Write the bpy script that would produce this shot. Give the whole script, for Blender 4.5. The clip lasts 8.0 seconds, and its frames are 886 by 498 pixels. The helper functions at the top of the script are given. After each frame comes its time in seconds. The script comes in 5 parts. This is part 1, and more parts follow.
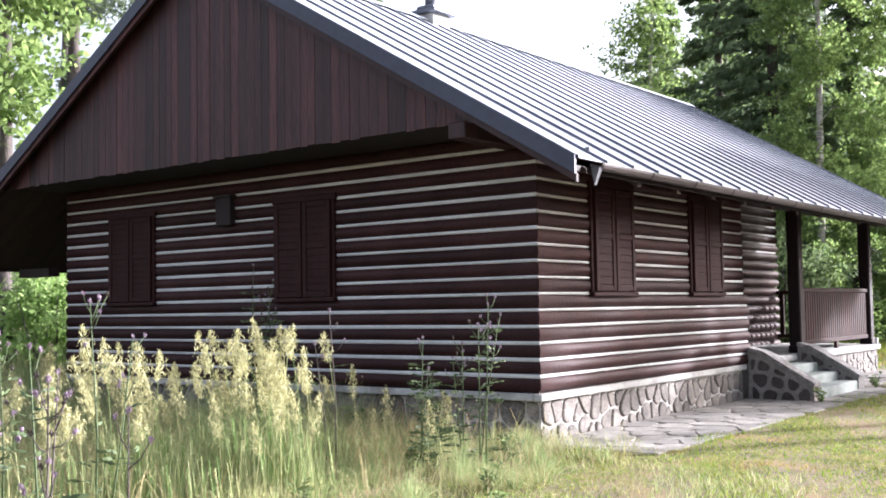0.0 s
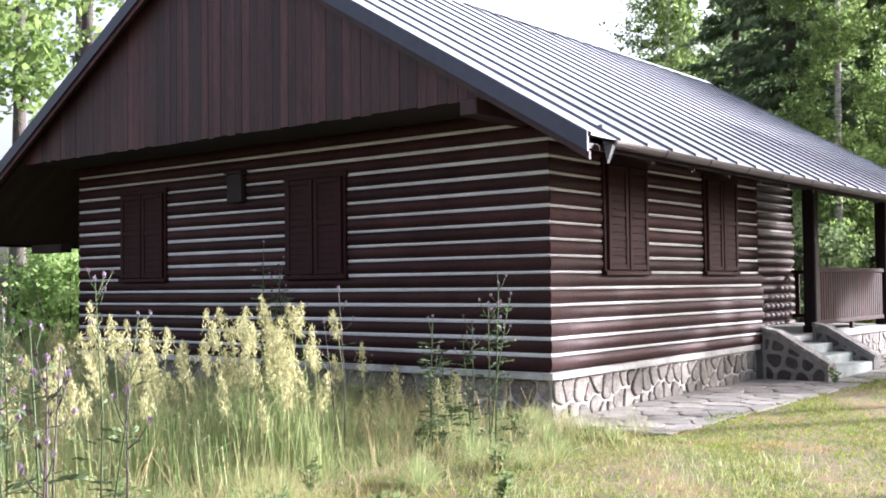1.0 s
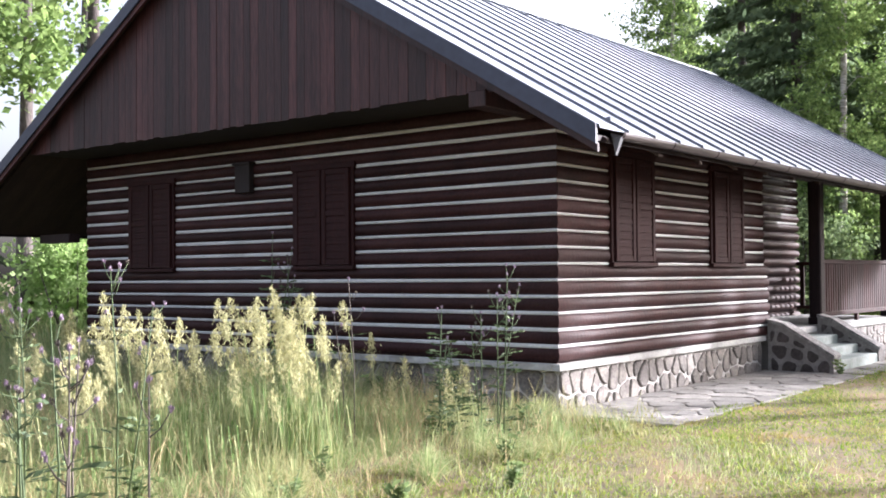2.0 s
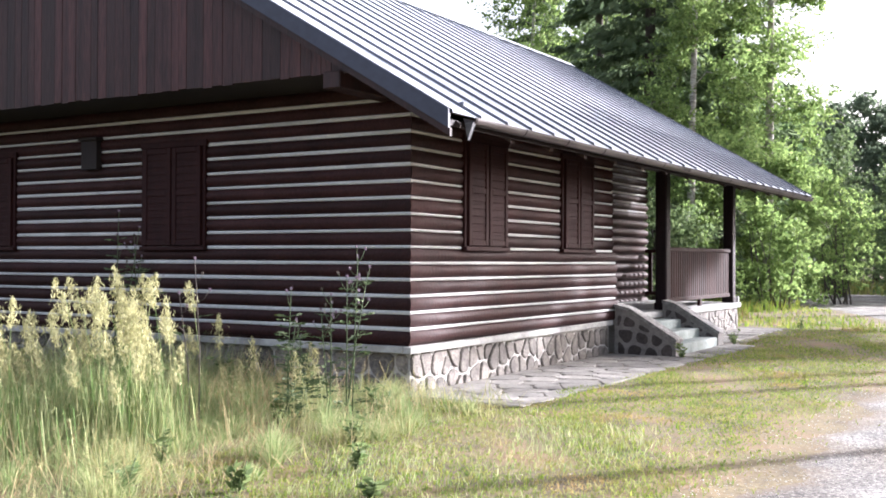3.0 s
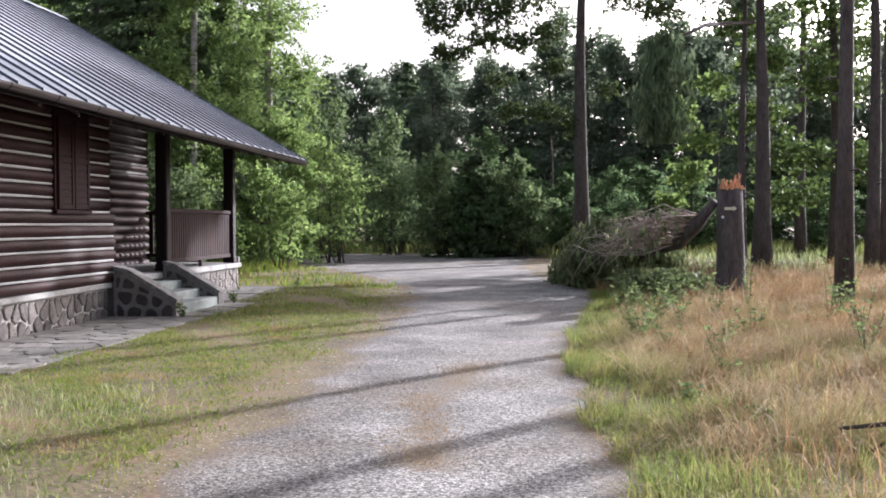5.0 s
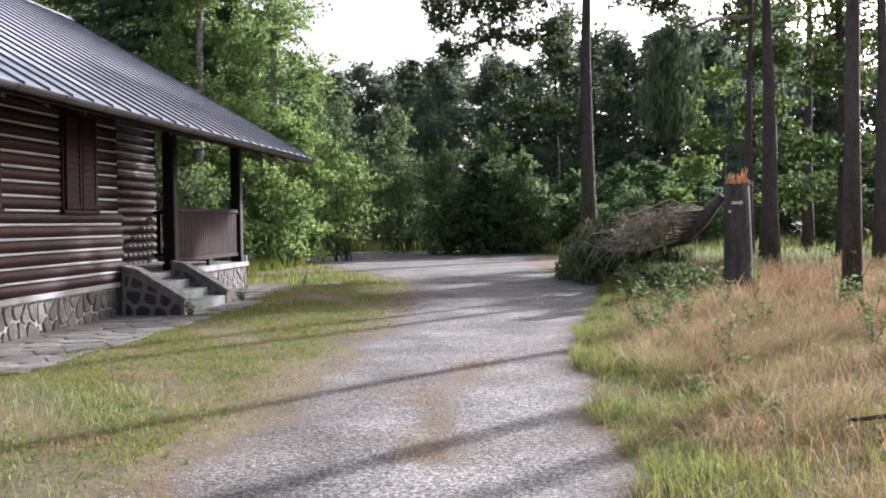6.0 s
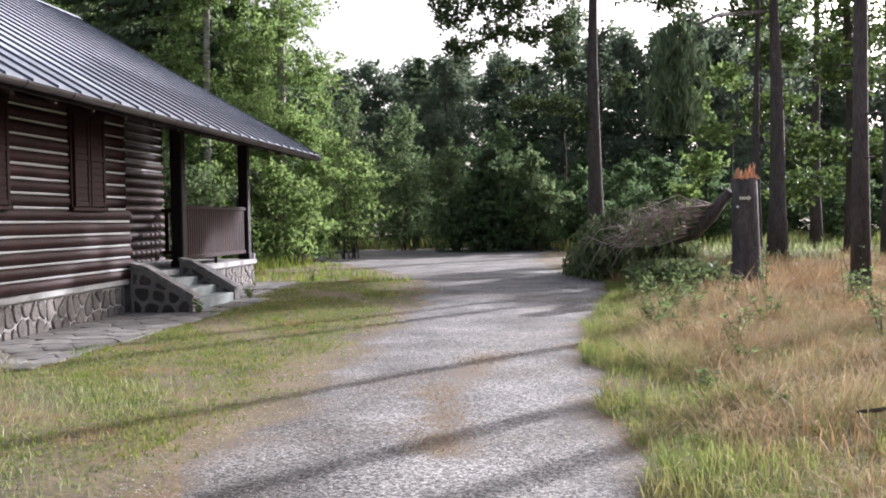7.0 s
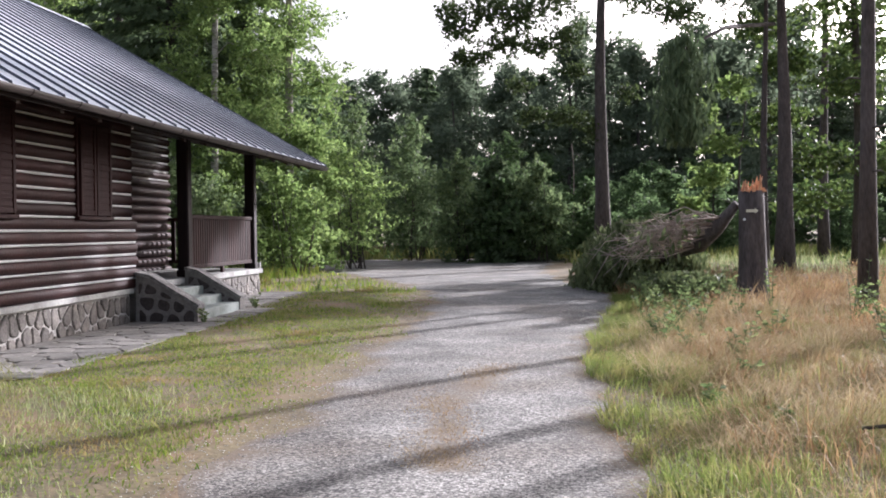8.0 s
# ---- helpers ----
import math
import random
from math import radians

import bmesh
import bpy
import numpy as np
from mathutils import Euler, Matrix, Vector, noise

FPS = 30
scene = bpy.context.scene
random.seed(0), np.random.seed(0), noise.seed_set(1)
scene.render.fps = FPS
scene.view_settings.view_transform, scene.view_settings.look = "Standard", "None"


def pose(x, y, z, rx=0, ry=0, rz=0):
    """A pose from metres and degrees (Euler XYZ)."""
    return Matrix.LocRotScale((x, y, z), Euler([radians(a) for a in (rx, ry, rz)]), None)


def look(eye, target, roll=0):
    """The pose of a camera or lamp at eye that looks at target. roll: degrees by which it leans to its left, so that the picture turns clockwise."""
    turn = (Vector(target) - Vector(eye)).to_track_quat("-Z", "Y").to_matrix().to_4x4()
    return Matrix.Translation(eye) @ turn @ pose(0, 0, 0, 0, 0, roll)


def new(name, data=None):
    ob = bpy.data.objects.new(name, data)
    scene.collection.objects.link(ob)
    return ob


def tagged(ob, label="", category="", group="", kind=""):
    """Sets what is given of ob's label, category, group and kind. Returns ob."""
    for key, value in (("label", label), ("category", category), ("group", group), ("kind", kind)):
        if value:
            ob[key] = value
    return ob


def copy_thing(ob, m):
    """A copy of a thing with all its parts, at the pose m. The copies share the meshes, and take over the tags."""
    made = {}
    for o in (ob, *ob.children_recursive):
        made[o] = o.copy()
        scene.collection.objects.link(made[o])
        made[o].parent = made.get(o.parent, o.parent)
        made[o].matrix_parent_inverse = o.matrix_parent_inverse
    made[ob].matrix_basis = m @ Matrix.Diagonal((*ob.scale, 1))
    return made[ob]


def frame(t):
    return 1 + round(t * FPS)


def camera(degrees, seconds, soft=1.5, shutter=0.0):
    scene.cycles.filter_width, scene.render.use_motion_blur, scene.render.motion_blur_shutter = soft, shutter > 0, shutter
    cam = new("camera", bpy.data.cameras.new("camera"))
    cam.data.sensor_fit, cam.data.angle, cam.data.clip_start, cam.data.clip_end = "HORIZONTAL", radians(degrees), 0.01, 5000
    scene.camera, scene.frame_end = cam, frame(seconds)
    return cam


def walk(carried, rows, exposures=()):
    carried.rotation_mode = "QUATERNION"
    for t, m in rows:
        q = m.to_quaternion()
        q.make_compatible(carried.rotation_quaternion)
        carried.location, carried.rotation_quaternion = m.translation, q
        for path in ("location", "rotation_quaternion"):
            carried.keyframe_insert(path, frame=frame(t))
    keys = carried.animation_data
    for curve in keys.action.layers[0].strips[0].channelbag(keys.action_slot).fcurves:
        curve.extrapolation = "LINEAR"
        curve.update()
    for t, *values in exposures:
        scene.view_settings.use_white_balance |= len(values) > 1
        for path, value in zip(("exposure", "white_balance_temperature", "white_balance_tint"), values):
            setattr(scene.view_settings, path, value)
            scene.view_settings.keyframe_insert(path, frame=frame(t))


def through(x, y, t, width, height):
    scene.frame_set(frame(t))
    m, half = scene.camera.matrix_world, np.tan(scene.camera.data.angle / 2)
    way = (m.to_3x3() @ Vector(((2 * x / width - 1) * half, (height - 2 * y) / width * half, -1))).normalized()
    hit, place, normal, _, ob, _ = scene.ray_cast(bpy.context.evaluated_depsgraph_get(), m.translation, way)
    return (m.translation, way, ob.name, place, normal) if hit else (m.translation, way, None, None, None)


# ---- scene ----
cam = camera(44.8, 8.0, soft=1.8)
PATH = [
    (0, (6.338, -9.901, 1.425), (5.120, -8.318, 1.535), -0.93),
    (0.5, (6.330, -9.794, 1.417), (5.097, -8.222, 1.507), -0.96),
    (1, (6.319, -9.807, 1.435), (5.078, -8.241, 1.503), -0.63),
    (2.5, (6.314, -9.907, 1.442), (5.072, -8.340, 1.483), -0.43),
    (3, (6.400, -9.822, 1.423), (5.362, -8.113, 1.444), 0.24),
    (3.5, (6.492, -9.768, 1.416), (5.745, -7.912, 1.419), 0.10),
    (4, (6.540, -9.873, 1.405), (6.063, -7.931, 1.388), -0.18),
    (4.5, (6.554, -9.986, 1.368), (6.297, -8.003, 1.335), 0.12),
    (4.7, (6.557, -9.989, 1.369), (6.368, -7.998, 1.329), -0.12),
    (6, (6.568, -10.010, 1.355), (6.366, -8.021, 1.305), -0.76),
    (6.5, (6.567, -10.014, 1.341), (6.355, -8.026, 1.290), -0.75),
    (7, (6.559, -10.019, 1.323), (6.344, -8.032, 1.270), -0.98),
    (7.5, (6.577, -10.001, 1.331), (6.353, -8.014, 1.283), -0.61),
    (8, (6.582, -9.994, 1.336), (6.354, -8.008, 1.302), -0.63),
]
walk(cam, [(t, look(eye, target, roll)) for t, eye, target, roll in PATH],
     exposures=[(0, 1.95, 6000, 19), (2.5, 1.95, 6000, 19), (3.5, 1.75, 6000, 19), (4.5, 1.1, 6000, 20), (6, 0.97, 6000, 20), (8, 0.96, 6000, 20)])

# ---- light: hazy summer sun from beyond the road, bright white sky ----
SUN = Vector((0.595, 0.803, 0)).normalized()
SUN_EL = radians(18.5)
world = bpy.data.worlds.new("sky")
scene.world = world
world.use_nodes = True
wn = world.node_tree
sky = wn.nodes.new("ShaderNodeTexSky")
sky.sky_type = "NISHITA"
sky.sun_disc = False
sky.sun_elevation = SUN_EL
sky.sun_rotation = math.atan2(SUN.x, SUN.y)
sky.air_density, sky.dust_density, sky.ozone_density = 1.0, 6.0, 0.6
pale = wn.nodes.new("ShaderNodeHueSaturation")
pale.inputs["Saturation"].default_value = 0.45
wn.links.new(sky.outputs[0], pale.inputs["Color"])
wn.links.new(pale.outputs[0], wn.nodes["Background"].inputs[0])
wn.nodes["Background"].inputs[1].default_value = 0.15
sun_data = bpy.data.lights.new("sun", "SUN")
sun_data.energy, sun_data.angle, sun_data.color = 5.0, radians(0.8), (1.0, 0.97, 0.93)
sun = new("sun", sun_data)
sun.matrix_world = look((0, 0, 30), Vector((0, 0, 30)) - Vector((SUN.x * math.cos(SUN_EL), SUN.y * math.cos(SUN_EL), math.sin(SUN_EL))))


# ---- materials ----
def material(name, dark, light, rough=0.7, scale=(1, 1, 1), big=1.2, fine=14.0, bump=0.25, metal=0.0, spec=0.5, vary=0.0, island=0.0, contrast=0.5):
    """Two scales of noise between a dark and a light colour, with bump; vary: by object; island: by loose piece."""
    m = bpy.data.materials.new(name)
    m.use_nodes = True
    n, l = m.node_tree.nodes, m.node_tree.links
    b = n["Principled BSDF"]
    co = n.new("ShaderNodeTexCoord")
    mp = n.new("ShaderNodeMapping")
    mp.inputs["Scale"].default_value = scale
    l.new(co.outputs["Object"], mp.inputs["Vector"])
    n1, n2 = n.new("ShaderNodeTexNoise"), n.new("ShaderNodeTexNoise")
    n1.inputs["Scale"].default_value, n2.inputs["Scale"].default_value = big, fine
    n1.inputs["Detail"].default_value, n2.inputs["Detail"].default_value = 3, 5
    l.new(mp.outputs[0], n1.inputs["Vector"])
    l.new(mp.outputs[0], n2.inputs["Vector"])
    add = n.new("ShaderNodeMath")
    add.operation = "ADD"
    l.new(n1.outputs[0], add.inputs[0])
    l.new(n2.outputs[0], add.inputs[1])
    ramp = n.new("ShaderNodeMapRange")
    ramp.inputs["From Min"].default_value, ramp.inputs["From Max"].default_value = 1.0 - contrast * 0.6, 1.0 + contrast * 0.6
    l.new(add.outputs[0], ramp.inputs["Value"])
    mix = n.new("ShaderNodeMix")
    mix.data_type = "RGBA"
    mix.inputs["A"].default_value, mix.inputs["B"].default_value = (*dark, 1), (*light, 1)
    l.new(ramp.outputs[0], mix.inputs["Factor"])
    out = mix.outputs["Result"]
    if vary or island:
        src = n.new("ShaderNodeObjectInfo").outputs["Random"] if vary else n.new("ShaderNodeNewGeometry").outputs["Random Per Island"]
        amount = vary or island
        mr = n.new("ShaderNodeMapRange")
        mr.inputs["To Min"].default_value, mr.inputs["To Max"].default_value = 1 - amount, 1 + amount
        l.new(src, mr.inputs["Value"])
        hs = n.new("ShaderNodeHueSaturation")
        l.new(mr.outputs[0], hs.inputs["Value"])
        l.new(out, hs.inputs["Color"])
        out = hs.outputs[0]
    l.new(out, b.inputs["Base Color"])
    b.inputs["Roughness"].default_value, b.inputs["Metallic"].default_value = rough, metal
    b.inputs["Specular IOR Level"].default_value = spec
    if bump:
        bp = n.new("ShaderNodeBump")
        bp.inputs["Strength"].default_value, bp.inputs["Distance"].default_value = bump, 0.02
        l.new(n2.outputs[0], bp.inputs["Height"])
        l.new(bp.outputs[0], b.inputs["Normal"])
    return m


def leaf_material(name, dark, light, through=0.35, rough=0.6, spec=0.2, patch=None, size=1.3, low=0.5, high=0.62):
    """A leaf: colour by loose piece, some light shining through; patch: withered colour in patches over the field."""
    m = bpy.data.materials.new(name)
    m.use_nodes = True
    n, l = m.node_tree.nodes, m.node_tree.links
    b = n["Principled BSDF"]
    geo = n.new("ShaderNodeNewGeometry")
    mix = n.new("ShaderNodeMix")
    mix.data_type = "RGBA"
    mix.inputs["A"].default_value, mix.inputs["B"].default_value = (*dark, 1), (*light, 1)
    l.new(geo.outputs["Random Per Island"], mix.inputs["Factor"])
    out = mix.outputs["Result"]
    if patch:
        no = n.new("ShaderNodeTexNoise")
        no.inputs["Scale"].default_value, no.inputs["Detail"].default_value, no.inputs["Roughness"].default_value = size, 4, 0.65
        l.new(n.new("ShaderNodeTexCoord").outputs["Object"], no.inputs["Vector"])
        mr = n.new("ShaderNodeMapRange")
        mr.inputs["From Min"].default_value, mr.inputs["From Max"].default_value, mr.inputs["To Max"].default_value = low, high, 0.9
        l.new(no.outputs[0], mr.inputs["Value"])
        pm = n.new("ShaderNodeMix")
        pm.data_type = "RGBA"
        pm.inputs["B"].default_value = (*patch, 1)
        l.new(mr.outputs[0], pm.inputs["Factor"])
        l.new(out, pm.inputs["A"])
        out = pm.outputs["Result"]
    l.new(out, b.inputs["Base Color"])
    b.inputs["Roughness"].default_value = rough
    b.inputs["Specular IOR Level"].default_value = spec
    tr = n.new("ShaderNodeBsdfTranslucent")
    l.new(out, tr.inputs["Color"])
    sh = n.new("ShaderNodeMixShader")
    sh.inputs[0].default_value = through
    l.new(b.outputs[0], sh.inputs[1])
    l.new(tr.outputs[0], sh.inputs[2])
    l.new(sh.outputs[0], n["Material Output"].inputs["Surface"])
    return m


M_LOG = material("stained_log", (0.0140, 0.0046, 0.0048), (0.038, 0.0145, 0.0140), 0.6, (1, 1, 1), 2.0, 26, 0.3, spec=0.15, vary=0.3)
M_CHINK = material("chink", (0.37, 0.375, 0.375), (0.58, 0.585, 0.585), 0.9, (1, 1, 1), 1.5, 40, 0.3)
M_BOARD = material("stained_board", (0.015, 0.0046, 0.0050), (0.053, 0.019, 0.0185), 0.6, (6, 6, 0.6), 1.2, 9, 0.35, spec=0.35, vary=0.5)
M_SHUTTER = material("shutter_paint", (0.014, 0.0034, 0.0038), (0.029, 0.0086, 0.0084), 0.65, (5, 5, 0.8), 1.5, 9, 0.25, spec=0.15)
M_POST = material("post_stain", (0.008, 0.0045, 0.0055), (0.020, 0.011, 0.012), 0.6, (5, 5, 0.7), 1.2, 10, 0.3, spec=0.2)
M_RAIL = material("railing_stain", (0.013, 0.0040, 0.0038), (0.036, 0.0115, 0.0105), 0.65, (5, 5, 0.8), 1.2, 9, 0.3, spec=0.15, vary=0.35)
M_DECK = material("roof_deck", (0.018, 0.010, 0.009), (0.045, 0.026, 0.022), 0.8, (1, 6, 1), 1.2, 9, 0.3)
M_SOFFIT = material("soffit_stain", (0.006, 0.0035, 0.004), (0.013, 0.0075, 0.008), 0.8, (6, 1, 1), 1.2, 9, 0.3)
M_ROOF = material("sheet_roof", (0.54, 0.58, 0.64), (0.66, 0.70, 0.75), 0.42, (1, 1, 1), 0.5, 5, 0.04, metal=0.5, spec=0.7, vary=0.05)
# sheet darkened for the shaded sides of seams; also hood, flue and hook
M_SEAM = material("seam_shade_dark_sheet", (0.055, 0.063, 0.085), (0.09, 0.10, 0.13), 0.5, (1, 1, 1), 1.0, 8, 0.05)
M_TRIM = material("blue_trim", (0.015, 0.020, 0.040), (0.026, 0.033, 0.060), 0.55, (1, 1, 1), 1, 12, 0.05)
M_GUTTER = material("brown_gutter", (0.013, 0.009, 0.009), (0.030, 0.022, 0.020), 0.5, (1, 1, 1), 1.5, 10, 0.08)
M_ZINC = material("zinc", (0.09, 0.092, 0.10), (0.17, 0.173, 0.185), 0.5, (1, 1, 1), 3, 12, 0.1, metal=0.4)
M_MORTAR = material("mortar", (0.30, 0.29, 0.27), (0.48, 0.465, 0.44), 0.95, (1, 1, 1), 2, 30, 0.5)
M_STONE = material("field_stone", (0.070, 0.063, 0.056), (0.22, 0.198, 0.176), 0.85, (1, 1, 1), 6, 30, 0.7, vary=0.4)
M_CHEEK = material("dark_cheek_stone", (0.035, 0.029, 0.028), (0.085, 0.072, 0.068), 0.85, (1, 1, 1), 5, 22, 0.4, vary=0.3)
# grey cheek mortar, darkened because the near face lies in shade
M_CHEEKBED = material("grey_shaded_render", (0.15, 0.14, 0.13), (0.27, 0.255, 0.24), 0.95, (1, 1, 1), 3, 25, 0.5)
M_COPING = material("mottled_coping", (0.11, 0.105, 0.10), (0.36, 0.35, 0.33), 0.95, (1, 1, 1), 8, 40, 0.6)
M_BED = material("flagstone_bed", (0.10, 0.088, 0.066), (0.23, 0.205, 0.165), 0.95, (1, 1, 1), 3, 30, 0.6)
M_CONC = material("pale_concrete", (0.25, 0.25, 0.24), (0.42, 0.42, 0.40), 0.9, (1, 1, 1), 1.5, 18, 0.3)
M_STEP = material("worn_step", (0.17, 0.20, 0.185), (0.28, 0.31, 0.29), 0.85, (1, 1, 1), 2.0, 18, 0.25)
M_FLAG = material("flagstone", (0.120, 0.113, 0.102), (0.250, 0.237, 0.215), 0.9, (1, 1, 1), 4, 24, 0.7, vary=0.3)
M_BARK = material("conifer_bark", (0.040, 0.032, 0.030), (0.125, 0.105, 0.098), 0.95, (6, 6, 1.6), 1.0, 5, 1.0)
M_BIRCHBARK = material("pale_bark", (0.16, 0.14, 0.12), (0.5, 0.48, 0.44), 0.9, (2, 2, 7), 1.0, 4, 0.4)
M_DEAD = material("dead_branch", (0.20, 0.15, 0.125), (0.44, 0.37, 0.31), 0.9, (2, 2, 2), 2, 12, 0.5)
M_WOUND = material("fresh_wood", (0.40, 0.14, 0.06), (0.80, 0.47, 0.26), 0.8, (12, 12, 1), 1.2, 5, 0.5)
M_SIGN = material("pale_paint", (0.60, 0.57, 0.40), (0.78, 0.75, 0.60), 0.7, (1, 1, 1), 3, 20, 0.1)
M_WHITE = material("white_paint", (0.70, 0.70, 0.68), (0.82, 0.82, 0.80), 0.7, (1, 1, 1), 3, 20, 0.1)
M_BIRCH = leaf_material("birch_leaf", (0.13, 0.205, 0.065), (0.26, 0.35, 0.12), 0.6, spec=0.1)
M_LEAF = leaf_material("broad_leaf", (0.095, 0.145, 0.068), (0.185, 0.245, 0.11), 0.5, spec=0.1)
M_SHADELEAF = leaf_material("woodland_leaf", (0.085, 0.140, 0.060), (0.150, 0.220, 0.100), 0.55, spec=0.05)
M_OAK = leaf_material("oak_leaf", (0.050, 0.090, 0.028), (0.135, 0.190, 0.055), 0.45)
# darker copy of oak_leaf, its backlit shade put into the colour
M_DARKOAK = leaf_material("oak_leaf_painted_shade", (0.045, 0.068, 0.028), (0.095, 0.130, 0.050), 0.3, spec=0.1)
# leaf colour raised to hold the brightness of sun shining through
M_BRIGHT = leaf_material("sunlight_toned_leaf", (0.20, 0.32, 0.09), (0.40, 0.52, 0.22), 0.6)
M_NEEDLE = leaf_material("spruce_needle", (0.090, 0.130, 0.068), (0.145, 0.195, 0.105), 0.5, spec=0.03)
M_PINE = leaf_material("pine_needle", (0.120, 0.160, 0.105), (0.170, 0.215, 0.140), 0.55, spec=0.03)
M_BOUGH = leaf_material("wilting_needle", (0.085, 0.115, 0.048), (0.19, 0.225, 0.105), 0.35)
M_GRASS = leaf_material("lawn_blade", (0.090, 0.18, 0.020), (0.29, 0.335, 0.065), 0.45, spec=0.1, patch=(0.36, 0.24, 0.11), size=1.1, low=0.53, high=0.68)
M_LUSH = leaf_material("lush_blade", (0.10, 0.160, 0.035), (0.28, 0.31, 0.095), 0.5, spec=0.1, patch=(0.37, 0.33, 0.13), size=1.6, low=0.50, high=0.64)
M_TALL = leaf_material("meadow_blade", (0.13, 0.235, 0.070), (0.47, 0.48, 0.26), 0.5, spec=0.1, patch=(0.56, 0.45, 0.24), size=0.9, low=0.52, high=0.75)
M_WEED = leaf_material("weed_leaf", (0.095, 0.145, 0.055), (0.20, 0.255, 0.105), 0.5, spec=0.15)
M_DRY = leaf_material("straw_blade", (0.20, 0.135, 0.07), (0.50, 0.38, 0.21), 0.35, spec=0.1, patch=(0.42, 0.22, 0.10), size=0.8, low=0.48, high=0.70)
M_STRAW = leaf_material("matted_straw", (0.30, 0.215, 0.11), (0.60, 0.49, 0.29), 0.35, spec=0.1, patch=(0.30, 0.31, 0.10), size=0.9, low=0.53, high=0.62)
M_RUST = leaf_material("rusty_blade", (0.23, 0.135, 0.065), (0.46, 0.31, 0.165), 0.35, spec=0.1)
M_PANICLE = leaf_material("panicle", (0.34, 0.33, 0.16), (0.54, 0.52, 0.30), 0.4)
M_STALK = leaf_material("thistle_green", (0.040, 0.065, 0.030), (0.11, 0.15, 0.07), 0.25)
M_DARKSTALK = material("dry_stalk", (0.035, 0.028, 0.024), (0.09, 0.075, 0.06), 0.9, (1, 1, 1), 4, 20, 0.2)
M_FLOWER = leaf_material("thistle_flower", (0.17, 0.12, 0.17), (0.34, 0.27, 0.33), 0.3)
M_GRAVEL = material("gravel", (0.078, 0.074, 0.067), (0.282, 0.270, 0.247), 0.95, (1, 1, 1), 0.9, 36, 0.45, contrast=0.36)
M_PEBBLE = material("pebble", (0.27, 0.258, 0.235), (0.56, 0.54, 0.50), 0.9, (1, 1, 1), 2, 30, 0.2, island=0.45)
def dusted(m, colour, scale, low, high):
    """Large worn patches of another colour over a material's base."""
    n, l = m.node_tree.nodes, m.node_tree.links
    b = n["Principled BSDF"]
    old = b.inputs["Base Color"].links[0].from_socket
    no = n.new("ShaderNodeTexNoise")
    no.inputs["Scale"].default_value, no.inputs["Detail"].default_value = scale, 6
    co = n.new("ShaderNodeTexCoord")
    l.new(co.outputs["Object"], no.inputs["Vector"])
    mr = n.new("ShaderNodeMapRange")
    mr.inputs["From Min"].default_value, mr.inputs["From Max"].default_value, mr.inputs["To Max"].default_value = low, high, 0.85
    l.new(no.outputs[0], mr.inputs["Value"])
    mix = n.new("ShaderNodeMix")
    mix.data_type = "RGBA"
    mix.inputs["B"].default_value = (*colour, 1)
    l.new(mr.outputs[0], mix.inputs["Factor"])
    l.new(old, mix.inputs["A"])
    l.new(mix.outputs["Result"], b.inputs["Base Color"])


dusted(M_GRAVEL, (0.125, 0.100, 0.075), 0.55, 0.50, 0.72)


def soiled_margin(m, colour, reach):
    """Earth and thatch creeping over the margin of the track; the mesh carries the distance from its edge."""
    n, l = m.node_tree.nodes, m.node_tree.links
    b = n["Principled BSDF"]
    old = b.inputs["Base Color"].links[0].from_socket
    at = n.new("ShaderNodeAttribute")
    at.attribute_name = "margin"
    no, fine = n.new("ShaderNodeTexNoise"), n.new("ShaderNodeTexNoise")
    no.inputs["Scale"].default_value, no.inputs["Detail"].default_value = 1.6, 8
    no.inputs["Roughness"].default_value = 0.75
    fine.inputs["Scale"].default_value, fine.inputs["Detail"].default_value = 30, 3
    co = n.new("ShaderNodeTexCoord")
    l.new(co.outputs["Object"], no.inputs["Vector"])
    l.new(co.outputs["Object"], fine.inputs["Vector"])
    shift = n.new("ShaderNodeMath")
    shift.operation = "MULTIPLY_ADD"
    shift.inputs[1].default_value = reach * 2.6
    l.new(no.outputs[0], shift.inputs[0])
    l.new(at.outputs["Fac"], shift.inputs[2])
    mr = n.new("ShaderNodeMapRange")
    mr.inputs["From Min"].default_value, mr.inputs["From Max"].default_value = reach * 1.45, reach * 2.15
    mr.inputs["To Min"].default_value, mr.inputs["To Max"].default_value = 1, 0
    l.new(shift.outputs[0], mr.inputs["Value"])
    tone = n.new("ShaderNodeMix")
    tone.data_type = "RGBA"
    tone.inputs["A"].default_value, tone.inputs["B"].default_value = (colour[0] * 0.55, colour[1] * 0.52, colour[2] * 0.5, 1), (*colour, 1)
    l.new(fine.outputs[0], tone.inputs["Factor"])
    mix = n.new("ShaderNodeMix")
    mix.data_type = "RGBA"
    l.new(mr.outputs[0], mix.inputs["Factor"])
    l.new(old, mix.inputs["A"])
    l.new(tone.outputs["Result"], mix.inputs["B"])
    l.new(mix.outputs["Result"], b.inputs["Base Color"])


